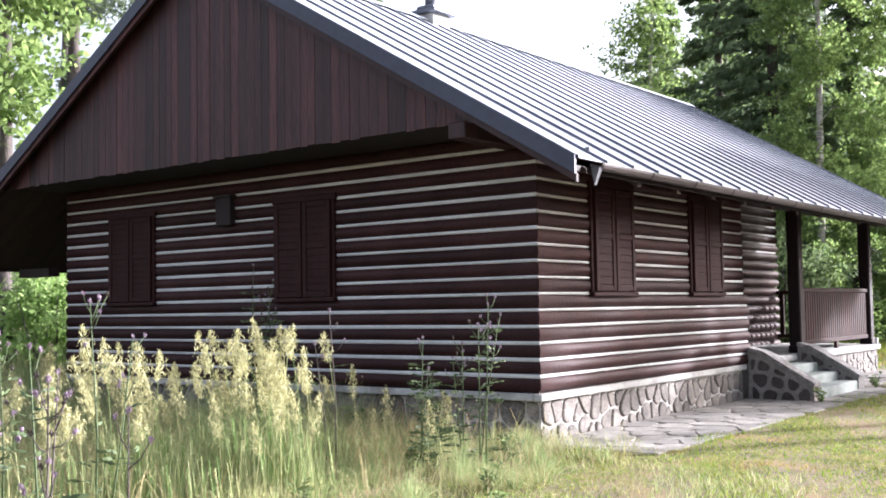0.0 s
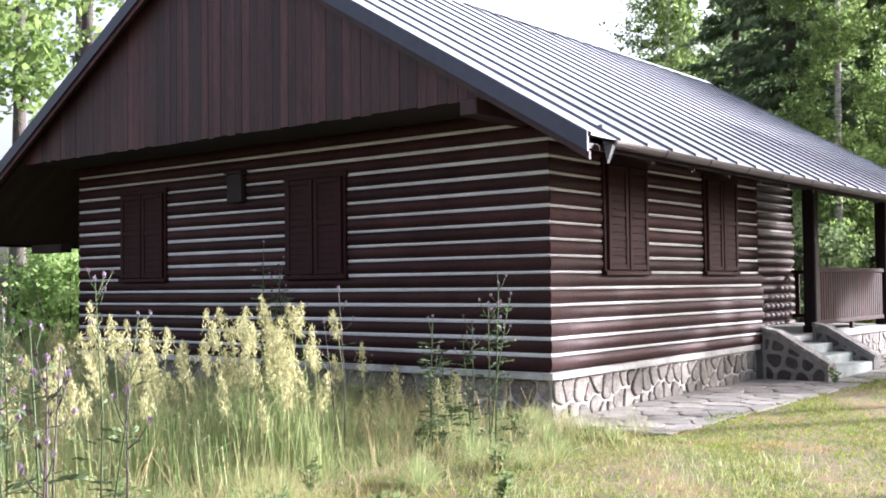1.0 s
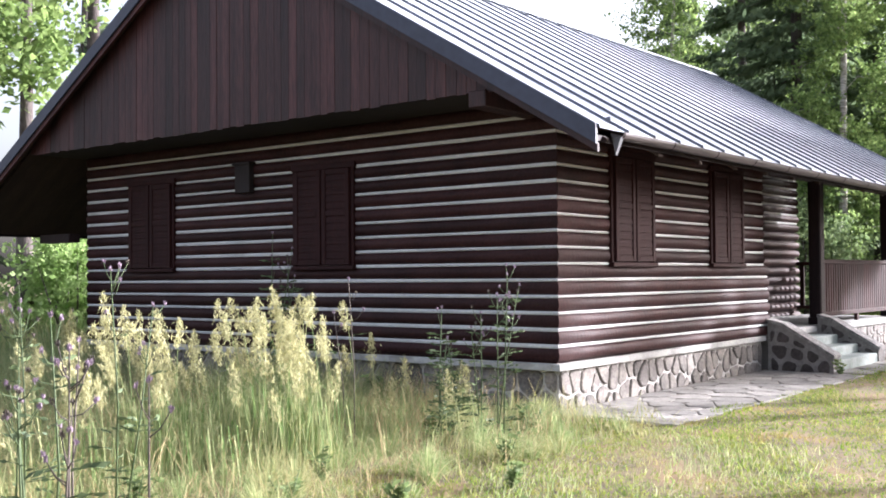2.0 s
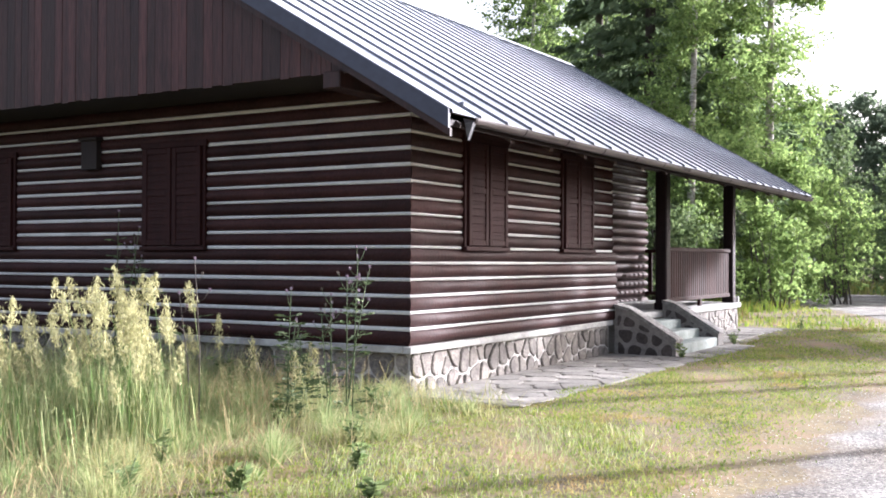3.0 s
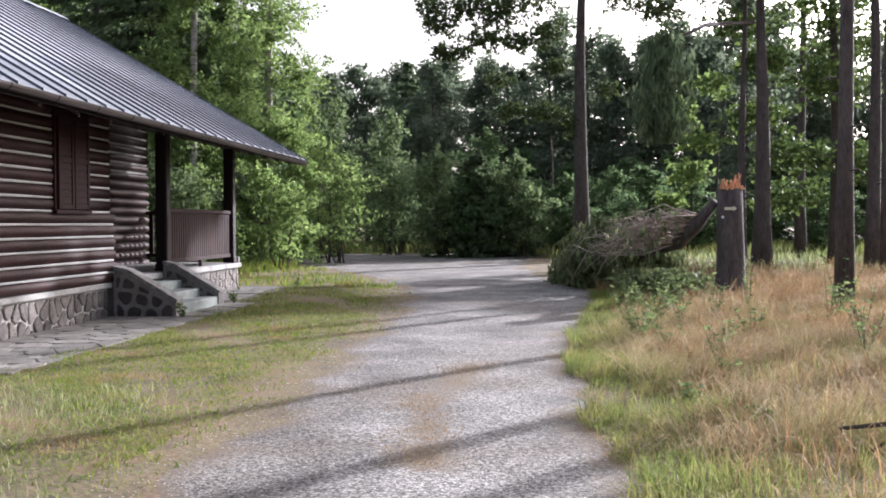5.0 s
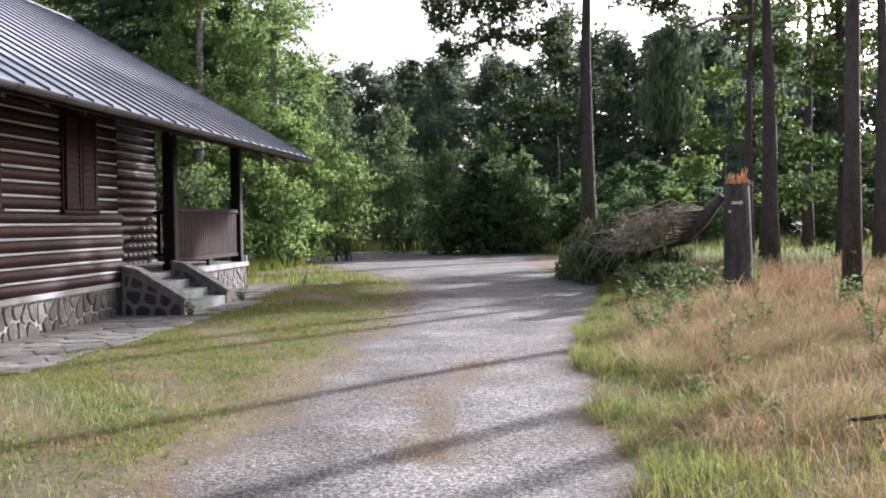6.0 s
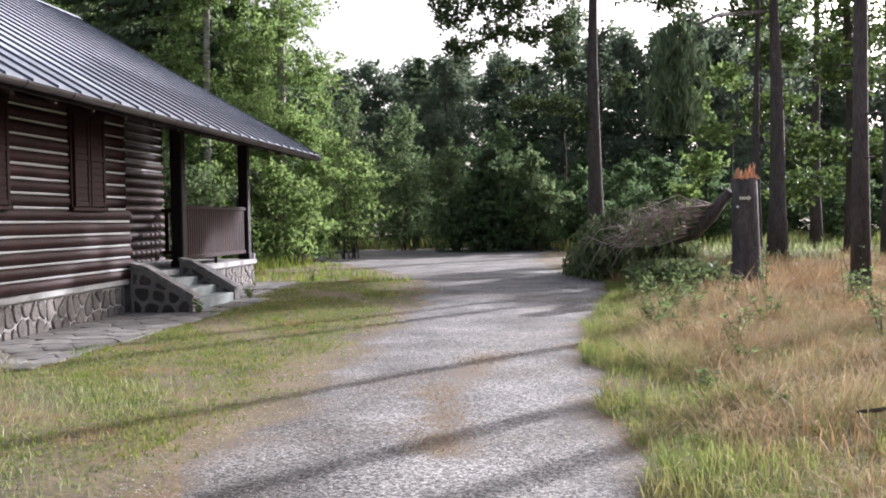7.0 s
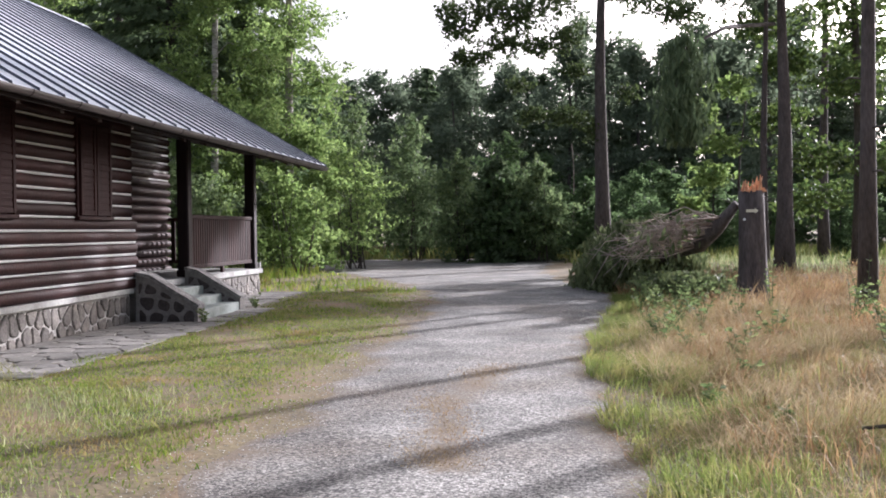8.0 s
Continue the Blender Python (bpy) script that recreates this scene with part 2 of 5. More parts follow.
def stony(m, scale, low, high, depth):
    """Stones of many tones, packed closely, with dark joints and relief."""
    n, l = m.node_tree.nodes, m.node_tree.links
    b = n["Principled BSDF"]
    old = b.inputs["Base Color"].links[0].from_socket
    co, vo, tone = n.new("ShaderNodeTexCoord"), n.new("ShaderNodeTexVoronoi"), n.new("ShaderNodeMapRange")
    vo.inputs["Scale"].default_value = scale
    l.new(co.outputs["Object"], vo.inputs["Vector"])
    sep = n.new("ShaderNodeSeparateColor")
    l.new(vo.outputs["Color"], sep.inputs[0])
    tone.inputs["To Min"].default_value, tone.inputs["To Max"].default_value = low, high
    l.new(sep.outputs[0], tone.inputs["Value"])
    edge = n.new("ShaderNodeMapRange")
    edge.inputs["From Min"].default_value, edge.inputs["From Max"].default_value = 0.35, 0.75
    edge.inputs["To Min"].default_value, edge.inputs["To Max"].default_value = 1.0, 0.5
    l.new(vo.outputs["Distance"], edge.inputs["Value"])
    mul = n.new("ShaderNodeMath")
    mul.operation = "MULTIPLY"
    l.new(tone.outputs[0], mul.inputs[0])
    l.new(edge.outputs[0], mul.inputs[1])
    hs = n.new("ShaderNodeHueSaturation")
    l.new(mul.outputs[0], hs.inputs["Value"])
    l.new(old, hs.inputs["Color"])
    l.new(hs.outputs[0], b.inputs["Base Color"])
    bp = n.new("ShaderNodeBump")
    bp.invert = True
    bp.inputs["Strength"].default_value, bp.inputs["Distance"].default_value = 0.5, depth
    l.new(vo.outputs["Distance"], bp.inputs["Height"])
    l.new(b.inputs["Normal"].links[0].from_socket, bp.inputs["Normal"])
    l.new(bp.outputs[0], b.inputs["Normal"])


stony(M_GRAVEL, 58, 0.25, 2.2, 0.003)
soiled_margin(M_GRAVEL, (0.185, 0.140, 0.090), 0.40)
M_GROUND = material("soil_and_thatch", (0.062, 0.048, 0.026), (0.20, 0.155, 0.075), 0.95, (1, 1, 1), 1.3, 24, 0.8)


dusted(M_GROUND, (0.20, 0.125, 0.065), 1.4, 0.5, 0.66)
dusted(M_FLAG, (0.15, 0.14, 0.12), 2.2, 0.45, 0.7)
dusted(M_CONC, (0.16, 0.155, 0.14), 2.5, 0.5, 0.75)
dusted(M_STEP, (0.12, 0.13, 0.115), 3.0, 0.5, 0.75)


# ---- building blocks ----
def part(name, bm, mat, parent=None, label="", smooth=False):
    me = bpy.data.meshes.new(name)
    bm.to_mesh(me)
    bm.free()
    return linked(name, me, mat, parent, label, smooth)


def linked(name, me, mat, parent=None, label="", smooth=False):
    if not me.materials:
        me.materials.append(mat)
    if smooth:
        me.polygons.foreach_set("use_smooth", [True] * len(me.polygons))
    ob = new(name, me)
    if parent:
        ob.parent = parent
    if label:
        ob["label"] = label
    return ob


def poly(name, verts, faces, mat, parent=None, label="", smooth=False):
    me = bpy.data.meshes.new(name)
    me.from_pydata(verts, [], faces)
    me.update()
    return linked(name, me, mat, parent, label, smooth)


def tri_mesh(name, verts, tris, mat, parent=None, label="", smooth=False):
    """A large mesh of triangles from arrays."""
    me = bpy.data.meshes.new(name)
    v, f = np.asarray(verts, np.float32).reshape(-1, 3), np.asarray(tris, np.int32).reshape(-1, 3)
    me.vertices.add(len(v))
    me.vertices.foreach_set("co", v.ravel())
    me.loops.add(f.size)
    me.loops.foreach_set("vertex_index", f.ravel())
    me.polygons.add(len(f))
    me.polygons.foreach_set("loop_start", np.arange(0, f.size, 3, dtype=np.int32))
    me.update(calc_edges=True)
    me.validate()
    return linked(name, me, mat, parent, label, smooth)


def box(bm, lo, hi, bevel=0.0):
    lo, hi = Vector(lo), Vector(hi)
    r = bmesh.ops.create_cube(bm, size=1.0, matrix=Matrix.Translation((lo + hi) / 2) @ Matrix.Diagonal((*(hi - lo), 1)))
    if bevel:
        edges = list({e for v in r["verts"] for e in v.link_edges})
        bmesh.ops.bevel(bm, geom=edges, offset=bevel, segments=1, affect="EDGES")
    return bm


def boxed(name, lo, hi, mat, parent=None, label="", bevel=0.006):
    return part(name, box(bmesh.new(), lo, hi, bevel), mat, parent, label)


def tube(points, radii, sides=8):
    """Vertices and quads of a tapered tube along points."""
    verts, faces = [], []
    pts = [Vector(p) for p in points]
    for i, p in enumerate(pts):
        d = (pts[min(i + 1, len(pts) - 1)] - pts[max(i - 1, 0)]).normalized()
        a = d.orthogonal().normalized() if i == 0 else (a - d * a.dot(d)).normalized()
        b = d.cross(a)
        for k in range(sides):
            w = 2 * math.pi * k / sides
            verts.append(p + (a * math.cos(w) + b * math.sin(w)) * radii[i])
    for i in range(len(pts) - 1):
        for k in range(sides):
            k2 = (k + 1) % sides
            faces.append((i * sides + k, i * sides + k2, (i + 1) * sides + k2, (i + 1) * sides + k))
    faces.append(tuple(range(sides))[::-1])
    faces.append(tuple(range((len(pts) - 1) * sides, len(pts) * sides)))
    return verts, faces


def tubes(name, specs, mat, parent=None, label="", sides=6):
    """Several tubes in one mesh, for the limbs of one plant."""
    V, F = [], []
    for pts, radii in specs:
        v, f = tube(pts, radii, sides)
        F += [tuple(i + len(V) for i in q) for q in f]
        V += v
    return poly(name, V, F, mat, parent, label, smooth=True)


def empty(name, place=(0, 0, 0), **tags):
    ob = new(name)
    ob.empty_display_size = 0.2
    ob.location = place
    return tagged(ob, **tags)


def ground_z(x, y):
    y = np.asarray(y, float)
    x = np.asarray(x, float)
    base = -0.04 + 0.006 * np.clip(y, -14, 12) + 0.002 * np.clip(y - 12, 0, 60)
    rough = 0.03 * np.sin(x * 0.9 + 1.3) * np.cos(y * 0.7) * np.clip((np.abs(x - 5.6) - 2.5) / 3, 0, 1) * np.clip((y < 0) + (x > 7), 0, 1)
    return base + rough


def gz(x, y):
    return float(ground_z(x, y))


# ---- ground and road ----
def sheet(name, xs, ys, mat, lift=0.0, keep=None, **tags):
    xs, ys = np.asarray(xs), np.asarray(ys)
    X, Y = np.meshgrid(xs, ys)
    Z = ground_z(X, Y) + lift
    verts = np.stack([X, Y, Z], -1).reshape(-1, 3)
    nx = len(xs)
    faces = []
    for j in range(len(ys) - 1):
        for i in range(nx - 1):
            if keep is None or keep((xs[i] + xs[i + 1]) / 2, (ys[j] + ys[j + 1]) / 2):
                a = j * nx + i
                faces.append((a, a + 1, a + nx + 1, a + nx))
    return tagged(poly(name, verts.tolist(), faces, mat, smooth=True), kind="structure", **tags)


far = [-900, -400, -180, -90, -60, -45]
sheet("ground", far + list(np.arange(-36, 37, 1.5)) + [45, 60, 90, 180, 400, 900],
      far + list(np.arange(-30, 61, 1.5)) + [75, 90, 180, 400, 900], M_GROUND,
      label="uneven ground of soil and dry thatch", category="ground")

ROAD_Y = [-40, -6, -4.4, -1.4, 2.0, 5.6, 9.0, 12.6, 17, 21.8, 26, 31.5, 34.0, 36.5]
ROAD_L = [4.6, 4.4, 4.4, 4.45, 4.3, 4.3, 4.05, 3.6, 2.2, 0.0, -3.0, -9.0, -12.0, -14]
ROAD_R = [7.6, 7.25, 7.1, 6.98, 6.85, 7.2, 7.6, 7.5, 6.6, 6.2, 6.2, 6.6, 7.2, 5.0]


def road_edges(y):
    wob = 0.10 * math.sin(y * 2.1) + 0.06 * math.sin(y * 5.3 + 1)
    return np.interp(y, ROAD_Y, ROAD_L) + wob, np.interp(y, ROAD_Y, ROAD_R) - wob * 0.7


def make_road():
    ys = np.concatenate([np.linspace(-40, -6, 12)[:-1], np.arange(-6, 36.6, 0.2)])
    verts, faces, margins, n = [], [], [], 32
    for y in ys:
        a, b = road_edges(y)
        for k in range(n):
            u = k / (n - 1)
            x = a + (b - a) * u
            crown = 0.022 * (1 - abs(2 * u - 1) ** 4) - 0.006 + 0.008 * noise.noise(Vector((x * 1.5, y * 1.5, 0)))
            verts.append((x, y, gz(x, y) + crown))
            strip = max(abs(x - 5.8 - 0.12 * math.sin(y)) - 0.02, abs(y + 1.6) - 2.2, 0) + 0.12
            margins.append(min(x - a, b - x, strip) + max(0, y - 10) * 0.04)
    for j in range(len(ys) - 1):
        for k in range(n - 1):
            i = j * n + k
            faces.append((i, i + 1, i + n + 1, i + n))
    road = poly("road", verts, faces, M_GRAVEL, smooth=True)
    road.data.attributes.new("margin", "FLOAT", "POINT").data.foreach_set("value", margins)
    return tagged(road, "pale grey gravel track with worn wheel lanes", "road", kind="structure")


make_road()

# ---- log cabin: corner at the origin, eaves wall along +y, gable wall along -x ----
PITCH, JOINT = 0.18, 1.57          # height of a log; level of the joint under the shutters
WEST, SIDE_END = -8.75, 5.62       # width of the gable wall; end of the long wall
PORCH_BACK, NORTH = -2.0, 12.4
EAVE_X, EAVE_Z, RIDGE_X, RIDGE_Z = 1.21, 2.83, -4.42, 6.13
WEST_EAVE_X, WEST_EAVE_Z = -10.9, 2.27
VERGE_S, VERGE_N = -1.2, 13.75

cabin = empty("log_cabin", (0, 0, 0), label="dark brown log cabin with white chinking on a stone plinth", category="house")

PROFILE = [(0.010, 0.012), (0.036, 0.020), (0.062, 0.042), (0.075, 0.075), (0.076, 0.102), (0.066, 0.134), (0.044, 0.158), (0.016, 0.168), (0.010, 0.170)]


def log_mesh(place, s0, s1, z, mitre0=0, mitre1=0, cap0=False, cap1=False, fat=1.0):
    """A half-round log. place(s, d, z) gives the world point at s along the wall and d out of it."""
    stations = [(s0 + (s1 - s0) * k / 8, 1.0) for k in range(9)]
    if cap1:
        stations += [(s1 + 0.03, 0.93), (s1 + 0.055, 0.75), (s1 + 0.065, 0.4)]
    if cap0:
        stations = [(s0 - 0.065, 0.4), (s0 - 0.055, 0.75), (s0 - 0.03, 0.93)] + stations
    verts, faces, n = [], [], len(PROFILE)
    for j, (s, k) in enumerate(stations):
        wob = 0.003 * math.sin(s * 2.3 + z * 9)
        for d, h in PROFILE:
            e = (mitre0 * d if j == 0 else 0) + (mitre1 * d if j == len(stations) - 1 else 0)
            verts.append(place(s + e, d * k * fat + wob, z + 0.09 + (h - 0.09) * k))
    for j in range(len(stations) - 1):
        for i in range(n - 1):
            a = j * n + i
            faces.append((a, a + 1, a + n + 1, a + n))
    faces += [tuple(range(n)), tuple(range((len(stations) - 1) * n, len(stations) * n))[::-1]]
    return verts, faces


def chink_mesh(place, s0, s1, z, mitre0=0, mitre1=0, slim=1.0):
    prof = [(0.0, -0.028), (0.054, -0.017), (0.060, 0.0), (0.053, 0.017), (0.0, 0.028)]
    prof = [(d, h * slim) for d, h in prof]
    verts, faces = [], []
    for j in range(7):
        s = s0 + (s1 - s0) * j / 6
        for d, h in prof:
            e = (mitre0 * d if j == 0 else 0) + (mitre1 * d if j == 6 else 0)
            verts.append(place(s + e, d + 0.002 * math.sin(s * 7 + z * 11), z + h * (1 + 0.2 * math.sin(s * 5 + z * 3))))
    for j in range(6):
        for i in range(4):
            a = j * 5 + i
            faces.append((a, a + 1, a + 6, a + 5))
    return verts, faces


gable_place = lambda s, d, z: (s, -d, z)
side_place = lambda s, d, z: (d, s, z)
porch_place = lambda s, d, z: (PORCH_BACK + d, s, z)

gable_wall = boxed("gable_wall", (WEST, 0.0, 0.40), (-0.002, 0.16, 3.42), M_LOG, cabin, bevel=0)
side_wall = boxed("side_wall", (-0.16, 0.162, 0.40), (-0.001, SIDE_END, 3.30), M_LOG, cabin, bevel=0)
porch_wall = boxed("porch_wall", (PORCH_BACK - 0.16, SIDE_END, 0.40), (PORCH_BACK - 0.001, NORTH, 3.9), M_LOG, cabin, bevel=0)
boxed("return_wall", (PORCH_BACK - 0.16, SIDE_END - 0.16, 0.40), (-0.162, SIDE_END - 0.002, 3.3), M_LOG, cabin, bevel=0)
boxed("west_wall", (WEST, 0.162, 0.30), (WEST + 0.16, NORTH, 3.2), M_LOG, cabin, bevel=0)
boxed("north_wall", (WEST + 0.162, NORTH - 0.16, 0.30), (PORCH_BACK - 0.162, NORTH - 0.002, 3.9), M_LOG, cabin, bevel=0)

for k in range(-6, 11):
    z = JOINT + k * PITCH
    jit = random.uniform(0.94, 1.06)
    if z < 3.30:
        v, f = log_mesh(gable_place, WEST, 0.0, z, mitre1=1, fat=jit)
        poly("log", v, f, M_LOG, gable_wall, smooth=True)
        v, f = chink_mesh(gable_place, WEST, 0.0, z, mitre1=1)
        if k > -6:
            poly("chink", v, f, M_CHINK, gable_wall, "pale chinking")
    if z < 3.2:
        low = k < 0
        v, f = log_mesh(side_place, 0.0, SIDE_END + (0.16 if low else 0.0), z, mitre0=-1, cap1=low, fat=jit)
        poly("log", v, f, M_LOG, side_wall, smooth=True)
        if k > -6:
            v, f = chink_mesh(side_place, 0.0, SIDE_END + (0.14 if low else 0), z, mitre0=-1, slim=0.78)
            poly("chink", v, f, M_CHINK, side_wall, "pale chinking")
    v, f = log_mesh(porch_place, SIDE_END + 0.01, NORTH, z, cap1=k < 6, fat=1.35)
    poly("log", v, f, M_LOG, porch_wall, smooth=True)
    if k > 4:
        v, f = chink_mesh(porch_place, SIDE_END + 0.01, NORTH, z)
        poly("chink", v, f, M_CHINK, porch_wall, "pale chinking")
    v, f = log_mesh(lambda s, d, zz: (WEST - d, s, zz), 0.0, NORTH, z)
    if z < 2.9:
        poly("log", v, f, M_LOG, gable_wall, smooth=True)


# ---- stone work ----
def clip(polygon, px, py, nx, ny):
    out = []
    for i, (x1, y1) in enumerate(polygon):
        x2, y2 = polygon[(i + 1) % len(polygon)]
        d1, d2 = (x1 - px) * nx + (y1 - py) * ny, (x2 - px) * nx + (y2 - py) * ny
        if d1 <= 0:
            out.append((x1, y1))
        if d1 * d2 < 0:
            t = d1 / (d1 - d2)
            out.append((x1 + (x2 - x1) * t, y1 + (y2 - y1) * t))
    return out


def cells(u0, u1, v0, v1, size, seed, stretch=1.0, outline=None):
    """Irregular cells that fill a rectangle or the convex outline, as polygons in u, v."""
    rnd = random.Random(seed)
    pts = []
    nu, nv = max(1, round((u1 - u0) / (size * stretch))), max(1, round((v1 - v0) / size))
    for i in range(nu):
        for j in range(nv):
            pts.append((u0 + (i + 0.5 + 0.5 * (j % 2 - 0.5) + rnd.uniform(-0.36, 0.36)) * (u1 - u0) / nu,
                        v0 + (j + 0.5 + rnd.uniform(-0.36, 0.36)) * (v1 - v0) / nv))
    out = []
    for n, (a, b) in enumerate(pts):
        p = list(outline) if outline else [(u0, v0), (u1, v0), (u1, v1), (u0, v1)]
        for m, (c, d) in enumerate(pts):
            if m != n and abs(c - a) < 3 * size * stretch and abs(d - b) < 3 * size:
                p = clip(p, (a + c) / 2, (b + d) / 2, c - a, d - b)
                if len(p) < 3:
                    break
        if len(p) >= 3:
            out.append(p)
    return out


def stone(name, polygon, place, proud, gap, mat, parent, rnd):
    """One stone: a rounded slab that stands out of the mortar."""
    cx, cy = sum(p[0] for p in polygon) / len(polygon), sum(p[1] for p in polygon) / len(polygon)
    ring = []
    for i, (x, y) in enumerate(polygon):
        x2, y2 = polygon[(i + 1) % len(polygon)]
        if math.hypot(x2 - x, y2 - y) > 0.015:
            ring += [(x + (x2 - x) * 0.22, y + (y2 - y) * 0.22), (x + (x2 - x) * 0.78, y + (y2 - y) * 0.78)]
    if len(ring) < 6:
        return
    r = sum(math.hypot(x - cx, y - cy) for x, y in ring) / len(ring)
    if r < 0.03:
        return
    k0, k1 = max(0.3, 1 - gap / r), max(0.2, 1 - (gap + 0.018) / r)
    lift = proud * rnd.uniform(0.6, 1.3)
    verts, n = [], len(ring)
    for k, d in ((k0, -0.01), (k0, lift * 0.55), (k1, lift)):
        for x, y in ring:
            verts.append(place(cx + (x - cx) * k, cy + (y - cy) * k, d + (rnd.uniform(-0.003, 0.003) if d > 0 else 0)))
    faces = [tuple(range(2 * n, 3 * n))]
    for j in range(2):
        for i in range(n):
            faces.append((j * n + i, j * n + (i + 1) % n, (j + 1) * n + (i + 1) % n, (j + 1) * n + i))
    poly(name, verts, faces, mat, parent)


def masonry(parent, u0, u1, v0, v1, size, place, seed, mat=M_STONE, gap=0.012, proud=0.025, stretch=1.1, outline=None):
    rnd = random.Random(seed)
    for p in cells(u0, u1, v0, v1, size, seed, stretch, outline):
        stone("stone", p, place, proud, gap, mat, parent, rnd)


SHEAR = 0.006
bm = bmesh.new()
box(bm, (WEST, 0.03, -0.25), (-0.032, 0.3, 0.42))
box(bm, (-0.03, 0.03, -0.25), (0.0, SIDE_END, 0.42))
plinth = part("plinth", bm, M_MORTAR, cabin, "stone plinth with pale mortar")
masonry(plinth, 0.02, SIDE_END - 0.02, -0.16, 0.415, 0.235, lambda u, v, d: (0.0 + d, u, v), 3, gap=0.017, stretch=0.85)
masonry(plinth, WEST, -0.01, -0.2, 0.415, 0.25, lambda u, v, d: (u, 0.03 - d, v), 5, gap=0.018)


def ledge(name, lo, hi, shear=0.0):
    bm = box(bmesh.new(), lo, hi, 0.008)
    for v in bm.verts:
        v.co.z += shear * v.co.y
    return part(name, bm, M_CONC, cabin, "weathered pale concrete ledge")


ledge("ledge", (-0.02, -0.085, 0.405), (0.085, SIDE_END, 0.482), SHEAR)
ledge("ledge", (WEST, -0.086, 0.405), (-0.022, 0.0, 0.484))

# ---- shutters ----
def shutter(along, s0, s1, z0, z1):
    """Closed pair of shutter leaves in a frame; along is 'side' or 'gable'."""
    pl = (lambda s, d, z: (d, s, z)) if along == "side" else (lambda s, d, z: (s, -d, z))

    def piece(name, a, b, parent, bevel=0.006, label=""):
        p, q = pl(*a), pl(*b)
        lo = tuple(min(m, n) for m, n in zip(p, q))
        hi = tuple(max(m, n) for m, n in zip(p, q))
        return boxed(name, lo, hi, M_SHUTTER, parent, label, bevel)

    body = piece("shutter", (s0 + 0.03, 0.0, z0 + 0.03), (s1 - 0.03, 0.075, z1 - 0.03), cabin, 0, "closed dark brown wooden shutter")
    piece("jamb", (s0, 0.02, z0), (s0 + 0.05, 0.095, z1), body)
    piece("jamb", (s1 - 0.05, 0.02, z0), (s1, 0.095, z1), body)
    piece("lintel", (s0 - 0.02, 0.02, z1 - 0.045), (s1 + 0.02, 0.10, z1 + 0.03), body)
    piece("sill", (s0 - 0.01, 0.02, z0 - 0.03), (s1 + 0.01, 0.125, z0 + 0.02), body)
    mid = (s0 + s1) / 2
    for a, b in ((s0 + 0.055, mid - 0.012), (mid + 0.012, s1 - 0.055)):
        leaf = piece("leaf", (a, 0.05, z0 + 0.03), (b, 0.11, z1 - 0.05), body)
        w = 0.07
        piece("stile", (a, 0.10, z0 + 0.03), (a + w, 0.128, z1 - 0.05), leaf)
        piece("stile", (b - w, 0.10, z0 + 0.03), (b, 0.128, z1 - 0.05), leaf)
        for zz in (z0 + 0.03, (z0 + z1) / 2, z1 - 0.05 - w):
            piece("rail", (a + w, 0.10, zz), (b - w, 0.126, zz + w), leaf)
        for n in range(12):
            zz = z0 + 0.11 + n * (z1 - z0 - 0.22) / 12
            piece("slat", (a + w, 0.09, zz), (b - w, 0.118, zz + 0.06), leaf, 0.004)
    return body


shutter("side", 1.05, 2.13, 1.565, 2.87)
shutter("side", 3.74, 4.83, 1.565, 2.89)
shutter("gable", -4.02, -2.92, 1.565, 2.865)
shutter("gable", -7.62, -6.51, 1.565, 2.88)
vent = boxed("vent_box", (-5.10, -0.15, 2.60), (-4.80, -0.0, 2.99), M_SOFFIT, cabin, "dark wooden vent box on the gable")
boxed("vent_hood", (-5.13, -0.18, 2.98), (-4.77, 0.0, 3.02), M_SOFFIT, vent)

# ---- roof ----
SLOPE = (RIDGE_Z - EAVE_Z) / (EAVE_X - RIDGE_X)
WSLOPE = (RIDGE_Z - WEST_EAVE_Z) / (RIDGE_X - WEST_EAVE_X)


def roof_z(x):
    return RIDGE_Z - (x - RIDGE_X) * SLOPE if x > RIDGE_X else RIDGE_Z - (RIDGE_X - x) * WSLOPE


def slab(x0, x1, y0, y1, top, thick):
    """A sloping slab between two x, with its top that far under the roof line."""
    v = []
    for x in (x0, x1):
        for y in (y0, y1):
            for h in (top, top - thick):
                v.append((x, y, roof_z(x) + h))
    return v, [(0, 2, 6, 4), (1, 5, 7, 3), (0, 1, 3, 2), (4, 6, 7, 5), (0, 4, 5, 1), (2, 3, 7, 6)]


v, f = slab(RIDGE_X + 0.001, EAVE_X - 0.03, VERGE_S + 0.03, VERGE_N - 0.03, -0.02, 0.07)
v2, f2 = slab(WEST_EAVE_X + 0.03, RIDGE_X - 0.001, VERGE_S + 0.03, VERGE_N - 0.03, -0.02, 0.07)
roof = poly("roof", v + v2, f + [tuple(i + 8 for i in q) for q in f2], M_DECK, cabin, "gable roof of blue-grey standing-seam sheet metal")

SEAM = 0.556


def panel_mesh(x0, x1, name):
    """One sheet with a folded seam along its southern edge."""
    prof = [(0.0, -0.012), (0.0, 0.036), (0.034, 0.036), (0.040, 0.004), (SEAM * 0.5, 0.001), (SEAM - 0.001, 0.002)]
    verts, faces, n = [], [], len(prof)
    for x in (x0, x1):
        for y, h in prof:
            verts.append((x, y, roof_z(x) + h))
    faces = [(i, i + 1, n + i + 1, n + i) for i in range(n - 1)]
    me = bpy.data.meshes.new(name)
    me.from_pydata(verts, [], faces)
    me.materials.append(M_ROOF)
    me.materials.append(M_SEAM)
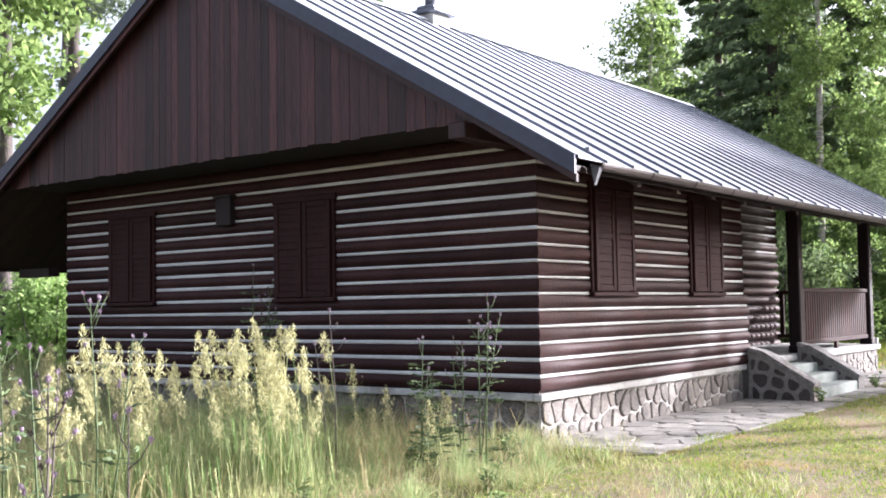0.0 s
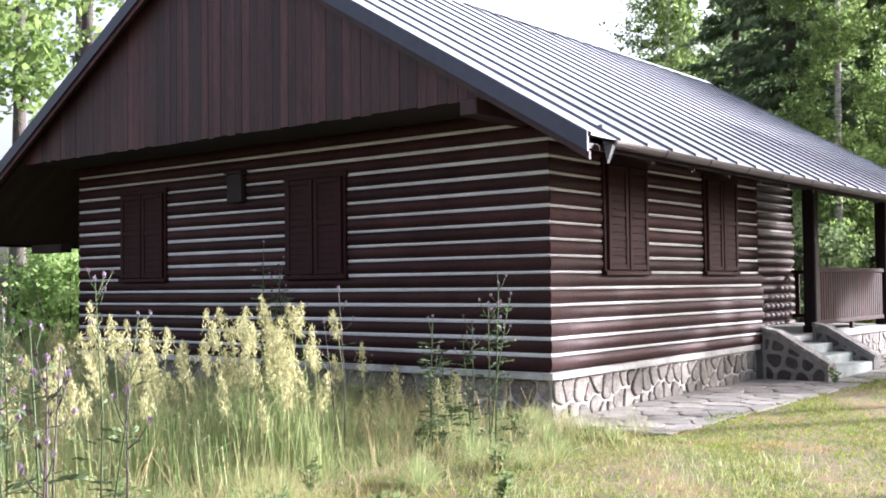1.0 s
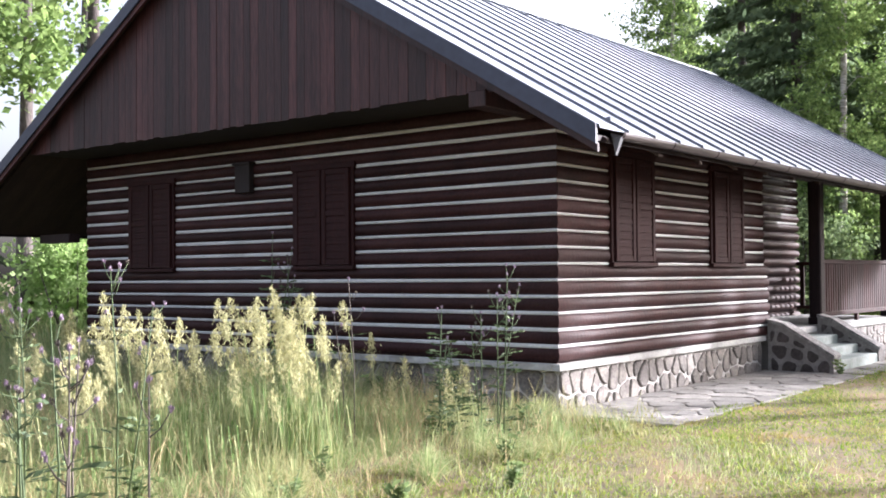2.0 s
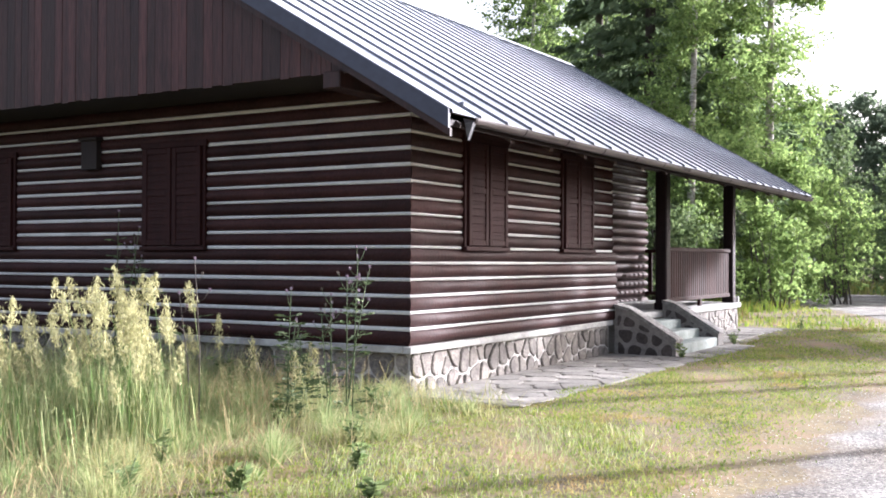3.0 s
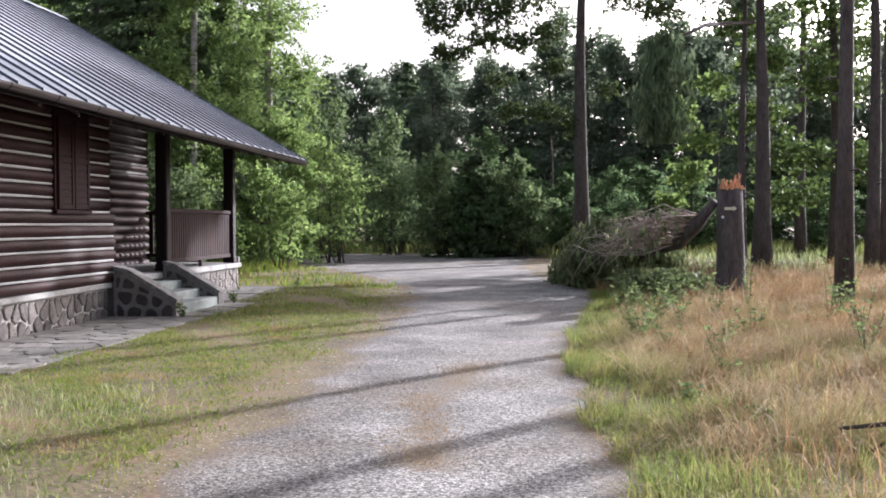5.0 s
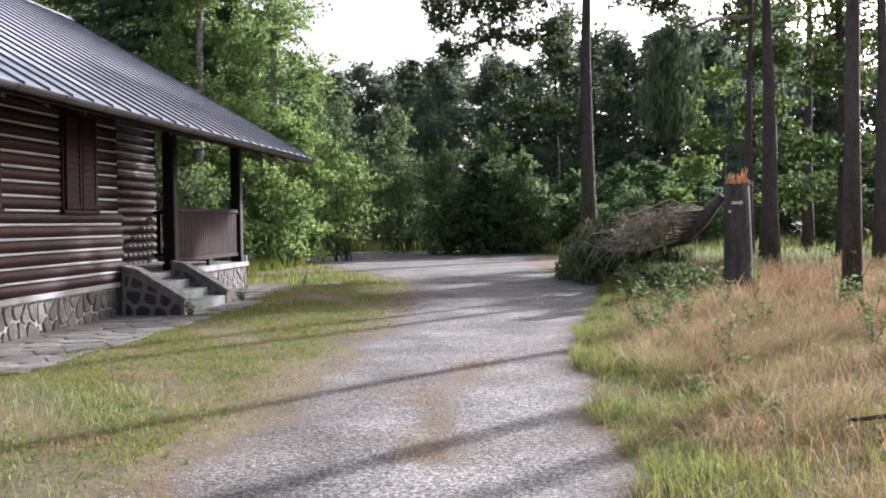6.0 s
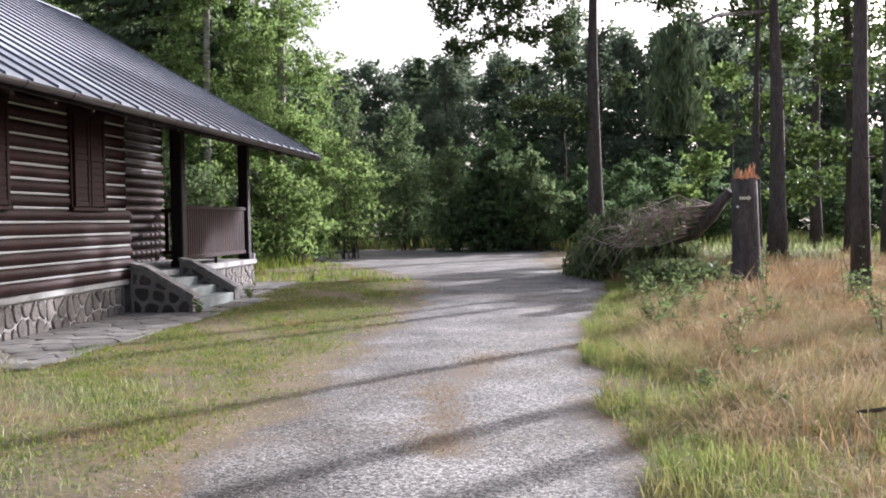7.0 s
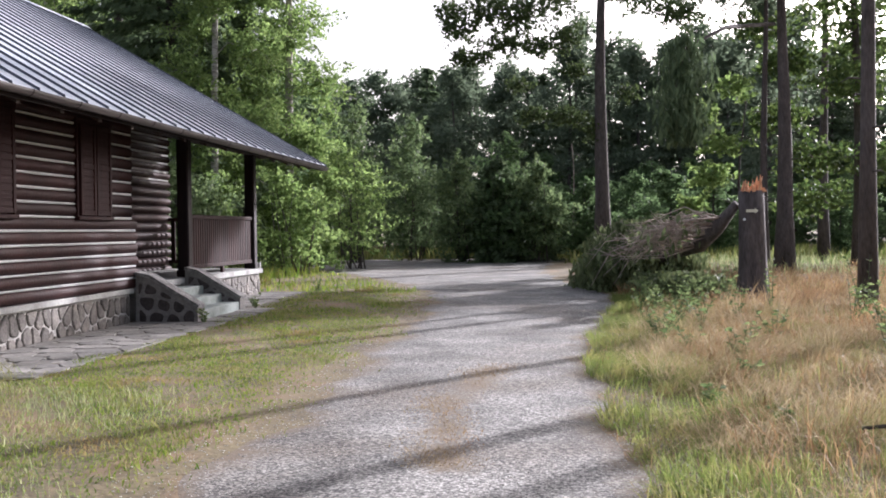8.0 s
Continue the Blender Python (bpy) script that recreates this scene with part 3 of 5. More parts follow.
    # upright seam sides take the darker sheet, their shade put into colour
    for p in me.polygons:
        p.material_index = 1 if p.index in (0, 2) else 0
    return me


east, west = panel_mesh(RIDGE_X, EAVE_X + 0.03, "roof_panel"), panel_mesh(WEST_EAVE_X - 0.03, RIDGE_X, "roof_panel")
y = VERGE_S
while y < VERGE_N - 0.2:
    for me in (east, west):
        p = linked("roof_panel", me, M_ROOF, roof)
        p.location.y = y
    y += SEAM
n_end = y
v, f = [], []
for yy in (VERGE_S, VERGE_N + 0.1):
    v += [(RIDGE_X - 0.16, yy, RIDGE_Z - 0.16 * WSLOPE + 0.045), (RIDGE_X, yy, RIDGE_Z + 0.055), (RIDGE_X + 0.16, yy, RIDGE_Z - 0.16 * SLOPE + 0.045)]
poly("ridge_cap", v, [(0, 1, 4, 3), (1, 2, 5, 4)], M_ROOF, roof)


def rake(name, x0, x1, y0, y1, top, thick, mat, label):
    v, f = slab(x0, x1, y0, y1, top, thick)
    return poly(name, v, f, mat, roof, label)


for a, b in ((RIDGE_X, EAVE_X + 0.02), (WEST_EAVE_X - 0.02, RIDGE_X)):
    rake("verge_trim", a, b, VERGE_S - 0.025, VERGE_S + 0.005, 0.03, 0.185, M_TRIM, "dark blue sheet-metal verge trim")
    rake("bargeboard", a, b, VERGE_S + 0.006, VERGE_S + 0.04, -0.15, 0.08, M_BOARD, "dark brown bargeboard")
    rake("verge_trim", a, b, n_end - 0.02, n_end + 0.01, 0.03, 0.13, M_TRIM, "dark blue sheet-metal verge trim")
    rake("purlin_board", a, b, VERGE_S + 0.19, VERGE_S + 0.21, -0.09, 0.05, M_DECK, "dark board")
boxed("eave_board", (EAVE_X - 0.06, VERGE_S + 0.04, EAVE_Z - 0.13), (EAVE_X - 0.03, VERGE_N - 0.05, EAVE_Z - 0.02), M_POST, roof, bevel=0)
boxed("west_eave_board", (WEST_EAVE_X + 0.02, VERGE_S + 0.04, WEST_EAVE_Z - 0.10), (WEST_EAVE_X + 0.06, VERGE_N - 0.05, WEST_EAVE_Z - 0.005), M_POST, roof, bevel=0)
for yy in np.arange(0.2, VERGE_N - 0.4, 0.95):
    v, f = slab(-0.1, EAVE_X - 0.07, yy, yy + 0.09, -0.092, 0.12)
    poly("rafter_tail", v, f, M_DECK, roof)

# gutter with sections and brackets
def gutter_piece(y0, y1):
    verts, faces, n = [], [], 9
    for y in (y0, y1):
        for r in (0.068, 0.062):
            for k in range(n):
                w = math.pi * k / (n - 1)
                verts.append((EAVE_X + 0.065 - r * math.cos(w), y, EAVE_Z - 0.055 - r * math.sin(w) - 0.002 * (y - 6)))
    for r in (0, 1):
        for k in range(n - 1):
            a, b = r * n + k, 2 * n + r * n + k
            faces.append((a, a + 1, b + 1, b))
    for e in (0, 2 * n):
        for k in range(n - 1):
            faces.append((e + k, e + k + 1, e + n + k + 1, e + n + k))
    for k in (0, n - 1):
        faces.append((k, n + k, 3 * n + k, 2 * n + k))
    return verts, faces


v, f = gutter_piece(VERGE_S + 0.30, VERGE_N - 0.25)
gutter = poly("gutter", v, f, M_GUTTER, cabin, "brown half-round eaves gutter", smooth=True)
for yy in np.arange(VERGE_S + 0.31, VERGE_N - 0.2, 1.05):
    verts, faces, n = [], [], 9
    for y in (yy, yy + 0.03):
        for k in range(n):
            w = math.pi * k / (n - 1)
            verts.append((EAVE_X + 0.065 - 0.075 * math.cos(w), y, EAVE_Z - 0.053 - 0.075 * math.sin(w) - 0.002 * (y - 6)))
    faces = [(k, k + 1, n + k + 1, n + k) for k in range(n - 1)]
    poly("gutter_bracket", verts, faces, M_POST, gutter)
v = [(EAVE_X + 0.02, VERGE_S + 0.28, EAVE_Z - 0.09), (EAVE_X + 0.115, VERGE_S + 0.28, EAVE_Z - 0.085), (EAVE_X + 0.055, VERGE_S + 0.28, EAVE_Z - 0.255),
     (EAVE_X + 0.02, VERGE_S + 0.34, EAVE_Z - 0.09), (EAVE_X + 0.115, VERGE_S + 0.34, EAVE_Z - 0.085), (EAVE_X + 0.055, VERGE_S + 0.32, EAVE_Z - 0.255)]
poly("gutter_end", v, [(0, 1, 2), (3, 5, 4), (0, 3, 4, 1), (1, 4, 5, 2), (0, 2, 5, 3)], M_ZINC, gutter, "pale zinc gutter outlet")
boxed("snow_hook", (EAVE_X - 0.20, -0.65, EAVE_Z + 0.09), (EAVE_X - 0.15, -0.61, EAVE_Z + 0.165), M_SEAM, roof, "", 0.004)

# gable planking in front of the logs, with soffit and beam ends
GAB_Y, GAB_Z = -1.0, 3.33
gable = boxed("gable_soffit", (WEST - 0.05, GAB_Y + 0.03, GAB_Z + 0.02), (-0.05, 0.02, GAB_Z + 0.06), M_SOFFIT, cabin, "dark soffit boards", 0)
x = WEST - 0.02
rnd = random.Random(8)
while x < 0.02:
    w = rnd.uniform(0.115, 0.15)
    xa, xb = x, min(x + w - 0.005, 0.06)
    ta, tb = roof_z(xa) - 0.10, roof_z(xb) - 0.10
    zb = GAB_Z + rnd.uniform(-0.01, 0.01)
    if min(ta, tb) > zb + 0.03:
        th = 0.022 + rnd.uniform(0, 0.006)
        v = []
        for d in (0, th):
            v += [(xa, GAB_Y - d, zb), (xb, GAB_Y - d, zb), (xb, GAB_Y - d, tb), (xa, GAB_Y - d, ta)]
        poly("plank", v, [(0, 3, 2, 1), (4, 5, 6, 7), (0, 1, 5, 4), (1, 2, 6, 5), (2, 3, 7, 6), (3, 0, 4, 7)], M_BOARD, gable)
    x += w
boxed("beam_end", (-0.36, GAB_Y - 0.08, 3.17), (-0.14, 0.0, 3.345), M_BOARD, cabin, "sawn beam end under the gable", 0.01)
boxed("beam_end", (WEST - 0.9, -0.35, 2.02), (WEST - 0.06, -0.15, 2.16), M_POST, cabin, "sawn beam end under the eave", 0.01)
boxed("wall_plate", (-0.16, SIDE_END, 2.98), (0.0, VERGE_N - 0.3, 3.16), M_POST, cabin, "", 0.01)

# chimney
chimney = boxed("chimney", (-4.66, 3.66, 5.75), (-4.22, 4.10, 6.23), M_CONC, cabin, "pale rendered chimney with a sheet hood")
bm = bmesh.new()
box(bm, (-4.76, 3.57, 6.23), (-4.12, 4.19, 6.265), 0.006)
box(bm, (-4.70, 3.63, 6.265), (-4.18, 4.13, 6.31), 0.02)
box(bm, (-4.62, 3.70, 6.31), (-4.26, 4.06, 6.39), 0.03)
part("hood", bm, M_SEAM, chimney, "dark sheet-metal chimney hood")
v, f = tube([(-4.45, 3.88, 6.36), (-4.45, 3.88, 7.0)], [0.085, 0.085], 12)
poly("flue", v, f, M_SEAM, chimney, "", True)

# ---- porch ----
porch = boxed("porch_base", (PORCH_BACK, SIDE_END + 0.3, -0.15), (0.02, NORTH + 0.08, 0.47), M_MORTAR, cabin, "stone porch base", 0)
masonry(porch, 8.1, NORTH + 0.06, -0.08, 0.46, 0.19, lambda u, v, d: (0.02 + d, u, v), 11)
part("porch_slab", box(bmesh.new(), (PORCH_BACK + 0.01, SIDE_END + 0.1, 0.472), (0.09, NORTH + 0.14, 0.575), 0.012), M_CONC, cabin, "pale concrete porch slab")
POST1, POST2 = 8.28, 12.27


def post(y):
    ob = boxed("post", (-0.19, y - 0.105, 0.577), (0.02, y + 0.105, 3.0), M_POST, cabin, "square dark brown porch post", 0.02)
    boxed("post_foot", (-0.205, y - 0.12, 0.578), (0.035, y + 0.12, 0.70), M_POST, ob, "", 0.012)
    return ob


post(POST1)
post(POST2)
boxed("footing_block", (-0.02, POST2 + 0.13, 0.576), (0.06, POST2 + 0.24, 0.70), M_CONC, cabin, "small concrete block", 0.01)
railing = boxed("railing", (-0.135, POST1 + 0.11, 1.60), (-0.02, POST2 - 0.11, 1.675), M_RAIL, cabin, "dark red-brown porch railing of upright boards", 0.012)
boxed("bottom_rail", (-0.12, POST1 + 0.11, 0.70), (-0.03, POST2 - 0.11, 0.775), M_RAIL, railing, "", 0.008)
y = POST1 + 0.13
while y < POST2 - 0.2:
    w = 0.088 + random.uniform(-0.004, 0.004)
    boxed("board", (-0.075 + random.uniform(-0.004, 0.004), y, 0.765), (-0.05, y + w, 1.61), M_RAIL, railing, "", 0.003)
    y += w + 0.032
boxed("rail_block", (-0.10, (POST1 + POST2) / 2 - 0.05, 0.576), (-0.04, (POST1 + POST2) / 2 + 0.05, 0.70), M_RAIL, railing, "", 0.006)
end_rail = boxed("end_railing", (PORCH_BACK + 0.1, POST2 - 0.06, 1.60), (-0.19, POST2 + 0.05, 1.675), M_RAIL, cabin, "dark porch railing across the end", 0.012)
boxed("bottom_rail", (PORCH_BACK + 0.1, POST2 - 0.05, 0.70), (-0.19, POST2 + 0.03, 0.775), M_RAIL, end_rail, "", 0.008)
for x in np.arange(PORCH_BACK + 0.16, -0.24, 0.19):
    boxed("baluster", (x, POST2 - 0.02, 0.76), (x + 0.09, POST2 + 0.01, 1.61), M_RAIL, end_rail, "", 0.003)

# steps between two stone cheeks
steps = empty("steps", (0.5, 6.9, 0), label="worn grey concrete steps between two stone cheek walls", category="stairs")
for x1, top in ((0.42, 0.45), (0.74, 0.31), (1.04, 0.17)):
    ob = part("step", box(bmesh.new(), (0.022, 5.93, -0.1), (x1, 7.77, top), 0.015), M_STEP)
    ob.parent, ob.matrix_parent_inverse = steps, Matrix.Translation((-0.5, -6.9, 0))


def cheek(y0, y1, seed):
    top = [(0.091, 0.71), (0.30, 0.665), (1.05, 0.22), (1.06, -0.12), (0.091, -0.12)]
    v = [(x, y0, z) for x, z in top] + [(x, y1, z) for x, z in top]
    f = [(0, 1, 2, 3, 4), (9, 8, 7, 6, 5)] + [(i, i + 5, (i + 1) % 5 + 5, (i + 1) % 5) for i in range(5)]
    ob = poly("cheek_wall", v, f, M_CHEEKBED, None, "cheek wall of dark round stones in pale mortar")
    ob.parent, ob.matrix_parent_inverse = steps, Matrix.Translation((-0.5, -6.9, 0))
    inner = [(0.12, -0.05), (1.03, -0.05), (1.03, 0.17), (0.30, 0.60), (0.12, 0.64)]
    masonry(ob, 0.10, 1.04, -0.05, 0.64, 0.215, lambda u, w, d: (u, y0 - d, w), seed, M_CHEEK, 0.036, 0.012, 1.1, inner)
    cap = [(0.085, 0.715), (0.31, 0.667), (1.075, 0.215)]
    v = []
    for h in (0, 0.045):
        for yy in (y0 - 0.02, y1 + 0.02):
            v += [(x, yy, z + h + 0.003 * math.sin(9 * x)) for x, z in cap]
    f = [(6, 7, 10, 9), (7, 8, 11, 10), (0, 1, 7, 6), (1, 2, 8, 7), (4, 3, 9, 10), (5, 4, 10, 11), (2, 5, 11, 8), (3, 0, 6, 9), (0, 3, 4, 1), (1, 4, 5, 2)]
    poly("coping", v, f, M_COPING, ob, "rough mottled grey coping")


cheek(5.66, 5.92, 21)
cheek(7.78, 8.05, 22)

# flagstone apron along the wall
apron = sheet("pavement", np.arange(0.0, 1.61, 0.2), np.arange(-0.4, 12.9, 0.35), M_BED, 0.008, lambda x, y: x < 1.5 - 0.06 * max(0, y - 4), label="apron of uneven flagstones along the plinth", category="pavement")
for p in cells(0.05, 1.55, -0.35, 5.6, 0.36, 31, 1.2):
    stone("flagstone", p, lambda u, w, d: (u, w, gz(u, w) + 0.012 + d), 0.009, 0.010, M_FLAG, apron, random.Random(int(p[0][0] * 1e4)))
for p in cells(0.12, 1.0, 8.1, 12.7, 0.36, 33, 1.0) + cells(1.06, 1.6, 5.65, 8.1, 0.5, 34, 1.0):
    stone("flagstone", p, lambda u, w, d: (u, w, gz(u, w) + 0.012 + d), 0.018, 0.015, M_FLAG, apron, random.Random(int(p[0][1] * 1e4)))

# ---- plants: helpers ----
RNG = np.random.default_rng(7)


def unit(v):
    return v / np.maximum(np.linalg.norm(v, axis=-1, keepdims=True), 1e-9)


def leaf_tris(P, size, aspect=0.6, along=None, spread=1.0):
    """A small diamond leaf at every point; along: the way that leaves point."""
    n = len(P)
    a = RNG.normal(size=(n, 3)) * spread
    if along is not None:
        a = a * 0.35 + along
    a = unit(a)
    b = unit(np.cross(a, RNG.normal(size=(n, 3))))
    s = (np.asarray(size) * RNG.uniform(0.6, 1.35, n))[:, None]
    V = np.stack([P - a * s, P + b * s * aspect, P + a * s, P - b * s * aspect], 1)
    V[:, 1] += np.cross(a, b) * s * 0.2
    i = np.arange(n)[:, None] * 4
    T = np.concatenate([i + [0, 1, 2], i + [0, 2, 3]], 1)
    return V.reshape(-1, 3), T.reshape(-1, 3)


def clump_points(clumps):
    out = []
    for cx, cy, cz, rx, ry, rz, n in clumps:
        d = unit(RNG.normal(size=(n, 3)))
        r = RNG.uniform(0.25, 1, n) ** 0.45
        r *= 0.75 + 0.5 * np.sin(d[:, 0] * 5 + cx) * np.cos(d[:, 2] * 6 + cz)
        out.append(np.array([cx, cy, cz]) + d * r[:, None] * np.array([rx, ry, rz]))
    return np.concatenate(out)


def trunk_path(h, bend=0.15, n=7):
    ph = random.uniform(0, 6)
    return [(bend * math.sin(ph + k * 0.9) * k / n, bend * math.cos(ph * 1.3 + k * 0.7) * k / n, h * k / (n - 1)) for k in range(n)]


def broad_tree(name, label, place, h, r, clumps, leaf, mat, bark, bend=0.2, limbs=True, aspect=0.6, flare=1.35):
    """Trunk, limbs to the clumps, and a crown of single leaves. Clumps are relative to the foot."""
    ob = empty(name, place, label=label, category="tree")
    pts = trunk_path(h, bend)
    radii = [max(0.02, r * (1 - 0.75 * (k / 6) ** 1.1)) for k in range(7)]
    radii[0] *= flare
    v, f = tube([(p[0], p[1], p[2] - (0.25 if k == 0 else 0)) for k, p in enumerate(pts)], radii, 12)
    poly("trunk", v, f, bark, ob, smooth=True)
    if limbs:
        spec = []
        nodes = []
        for k in range(19):
            u = 0.2 + 0.78 * k / 18
            q = u * 6
            i = min(5, int(q))
            nodes.append((Vector(pts[i]).lerp(Vector(pts[i + 1]), q - i), r * 0.45))
        for cx, cy, cz, rx, ry, rz, n in sorted(clumps, key=lambda c: math.hypot(c[0], c[1])):
            b = Vector((cx, cy, cz))
            a, ra = min(nodes, key=lambda o: (o[0] - b).length + 0.8 * max(0, o[0].z - b.z))
            m = a.lerp(b, 0.5) + Vector((random.uniform(-.25, .25), random.uniform(-.25, .25), random.uniform(-0.05, 0.3)))
            rr = max(0.010, min(ra * 0.6, 0.016 * (b - a).length))
            spec.append(([a, m, b], [rr, rr * 0.75, rr * 0.5]))
            nodes += [(m, rr), (b, rr * 0.7)]
            for _ in range(6):
                c = b + Vector((random.uniform(-1, 1) * rx, random.uniform(-1, 1) * ry, random.uniform(-1, 1) * rz)) * 0.85
                spec.append(([b, b.lerp(c, 0.5) + Vector((0, 0, 0.08)), c], [rr * 0.4, rr * 0.28, 0.005]))
        tagged(tubes("branchwork", spec, bark, ob, sides=5), kind="stuff")
    V, T = leaf_tris(clump_points(clumps), leaf, aspect)
    tagged(tri_mesh("crown", V, T, mat, ob), kind="stuff")
    return ob


def conifer(name, label, place, h, r, width, mat, bare=0.08, levels=26, per=9, bits=22, leaf=0.17, droop=0.35, bark=None, top=1.0):
    """A spruce: whorls of drooping branches clothed in hanging twigs."""
    ob = empty(name, place, label=label, category="tree")
    v, f = tube([(0, 0, -0.2), (0, 0, h * 0.5), (0, 0, h)], [r * 1.2, r * 0.6, 0.015], 10)
    poly("trunk", v, f, bark or M_BARK, ob, smooth=True)
    P, A, spec = [], [], []
    for i in range(levels):
        u = (i + random.uniform(-0.3, 0.3)) / levels
        z = h * (bare + (1 - bare) * max(0, u))
        reach = width * (1 - max(0, u)) ** 0.8 * top + 0.12
        for j in range(per):
            w = random.uniform(0, 2 * math.pi)
            L = reach * random.uniform(0.65, 1.15)
            d = np.array([math.cos(w), math.sin(w), 0])
            t = RNG.uniform(0.12, 1, bits)
            p = np.array([0, 0, z]) + d * (t * L)[:, None]
            p[:, 2] += -droop * L * t ** 1.3 + 0.16 * L * t ** 3 + RNG.normal(0, 0.05, bits)
            side = np.array([-d[1], d[0], 0])
            p += side * (RNG.normal(0, 0.17, bits) * L * (1.1 - t))[:, None]
            P.append(p)
            A.append(np.tile(d * 0.8 + np.array([0, 0, -0.55]), (bits, 1)) + side * RNG.normal(0, 0.5, (bits, 1)))
            if j % 3 == 0:
                tip = Vector((d[0] * L, d[1] * L, z - droop * L + 0.16 * L))
                spec.append(([Vector((0, 0, z)), Vector((d[0] * L * .5, d[1] * L * .5, z - droop * L * .4)), tip], [0.012 + 0.004 * L, 0.012, 0.005]))
    tagged(tubes("branchwork", spec, bark or M_BARK, ob, sides=4), kind="stuff")
    V, T = leaf_tris(np.concatenate(P), leaf, 0.34, np.concatenate(A))
    tagged(tri_mesh("needle_cover", V, T, mat, ob), kind="stuff")
    return ob


def shrub(name, label, place, clumps, leaf, mat, stems=9, aspect=0.6):
    ob = empty(name, place, label=label, category="shrub")
    spec = []
    for cx, cy, cz, rx, ry, rz, n in clumps:
        for _ in range(max(1, stems // len(clumps))):
            b = Vector((cx + random.uniform(-.6, .6) * rx, cy + random.uniform(-.6, .6) * ry, cz + random.uniform(-.2, .9) * rz))
            a = Vector((cx * 0.5 + random.uniform(-.2, .2), cy * 0.5 + random.uniform(-.2, .2), -0.1))
            spec.append(([a, a.lerp(b, 0.5) + Vector((random.uniform(-.15, .15), random.uniform(-.15, .15), .1)), b], [0.03, 0.02, 0.006]))
    for one in spec:
        tubes("stem", [one], M_BARK, ob, sides=5)
    V, T = leaf_tris(clump_points(clumps), leaf, aspect)
    tagged(tri_mesh("foliage", V, T, mat, ob), kind="stuff")
    return ob


def on_ground(x, y):
    return (x, y, gz(x, y))


# ---- trees behind and beside the cabin ----
def birch_clumps(h, w, lo=0.1, n=16, leaves=900, seed=0):
    rnd = random.Random(seed)
    out = []
    for i in range(n):
        u = (i + 0.5) / n
        z = h * (lo + (1 - lo) * u)
        rr = w * (0.55 + 0.5 * math.sin(math.pi * min(1, u * 0.9 + 0.12)))
        a = i * 2.4 + rnd.uniform(-0.4, 0.4)
        d = rr * rnd.uniform(0.25, 0.75)
        out.append((d * math.cos(a), d * math.sin(a), z, rr * 0.62, rr * 0.62, h / n * 1.25, int(leaves * rnd.uniform(0.7, 1.2))))
    return out


broad_tree("birch", "tall light green birch behind the cabin", on_ground(-2.3, 24.0), 17, 0.16, birch_clumps(16.5, 2.0, 0.03, 24, 2300, 1), 0.062, M_BIRCH, M_BIRCHBARK)
broad_tree("birch", "tall light green birch behind the porch", on_ground(-3.6, 20.5), 14, 0.13, birch_clumps(13.5, 1.7, 0.04, 18, 2000, 2), 0.060, M_BIRCH, M_BIRCHBARK)
broad_tree("birch", "thin pale birch rising over the ridge", on_ground(-11.4, 26.0), 15, 0.13, birch_clumps(14.6, 1.9, 0.3, 13, 950, 3), 0.068, M_BIRCH, M_BIRCHBARK)
broad_tree("birch", "thin pale birch beside dark spruces", on_ground(-9.9, 29.0), 15, 0.13, birch_clumps(14.0, 1.9, 0.3, 13, 1000, 4), 0.068, M_BIRCH, M_BIRCHBARK)
conifer("spruce", "tall dark green spruce behind the cabin", on_ground(-5.6, 22.5), 21, 0.24, 3.4, M_NEEDLE, 0.05, 40, 11, 42, 0.18)
conifer("spruce", "tall dark green spruce beside a birch", on_ground(-8.4, 25.0), 20, 0.22, 2.9, M_NEEDLE, 0.05, 38, 10, 40, 0.18)
conifer("spruce", "dark spruce close to the porch end", on_ground(-4.4, 26.5), 19, 0.2, 2.8, M_NEEDLE, 0.05, 36, 10, 38, 0.18)
for k, (x, y, h, w) in enumerate([(-3.3, 17.2, 3.2, 1.3), (-5.3, 16.4, 3.8, 1.5), (-1.4, 21.0, 3.0, 1.2), (-0.6, 26.0, 4.2, 1.6), (-7.5, 17.5, 4.0, 1.6)]):
    shrub("shrub", "leafy green shrub behind the porch", on_ground(x, y),
          [(0, 0, h * 0.3, w, w, h * 0.32, 1500), (0.4, 0.2, h * 0.62, w * 0.8, w * 0.8, h * 0.3, 1300), (-0.3, -0.2, h * 0.85, w * 0.5, w * 0.5, h * 0.22, 700)], 0.065, M_BIRCH if k in (2, 3) else M_LEAF)

# left of the gable: bush with sunlight in its leaf colour, broad-leaved trees, a pine trunk
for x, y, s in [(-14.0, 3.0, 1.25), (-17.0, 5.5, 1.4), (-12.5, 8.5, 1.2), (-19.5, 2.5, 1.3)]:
    shrub("bush", "bright green bush beyond the cabin, sunlight put into its leaf colour", on_ground(x, y),
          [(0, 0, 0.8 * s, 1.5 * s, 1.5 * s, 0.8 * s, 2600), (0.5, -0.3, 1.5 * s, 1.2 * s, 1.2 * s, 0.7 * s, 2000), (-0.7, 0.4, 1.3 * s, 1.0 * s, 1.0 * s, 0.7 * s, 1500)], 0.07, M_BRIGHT)
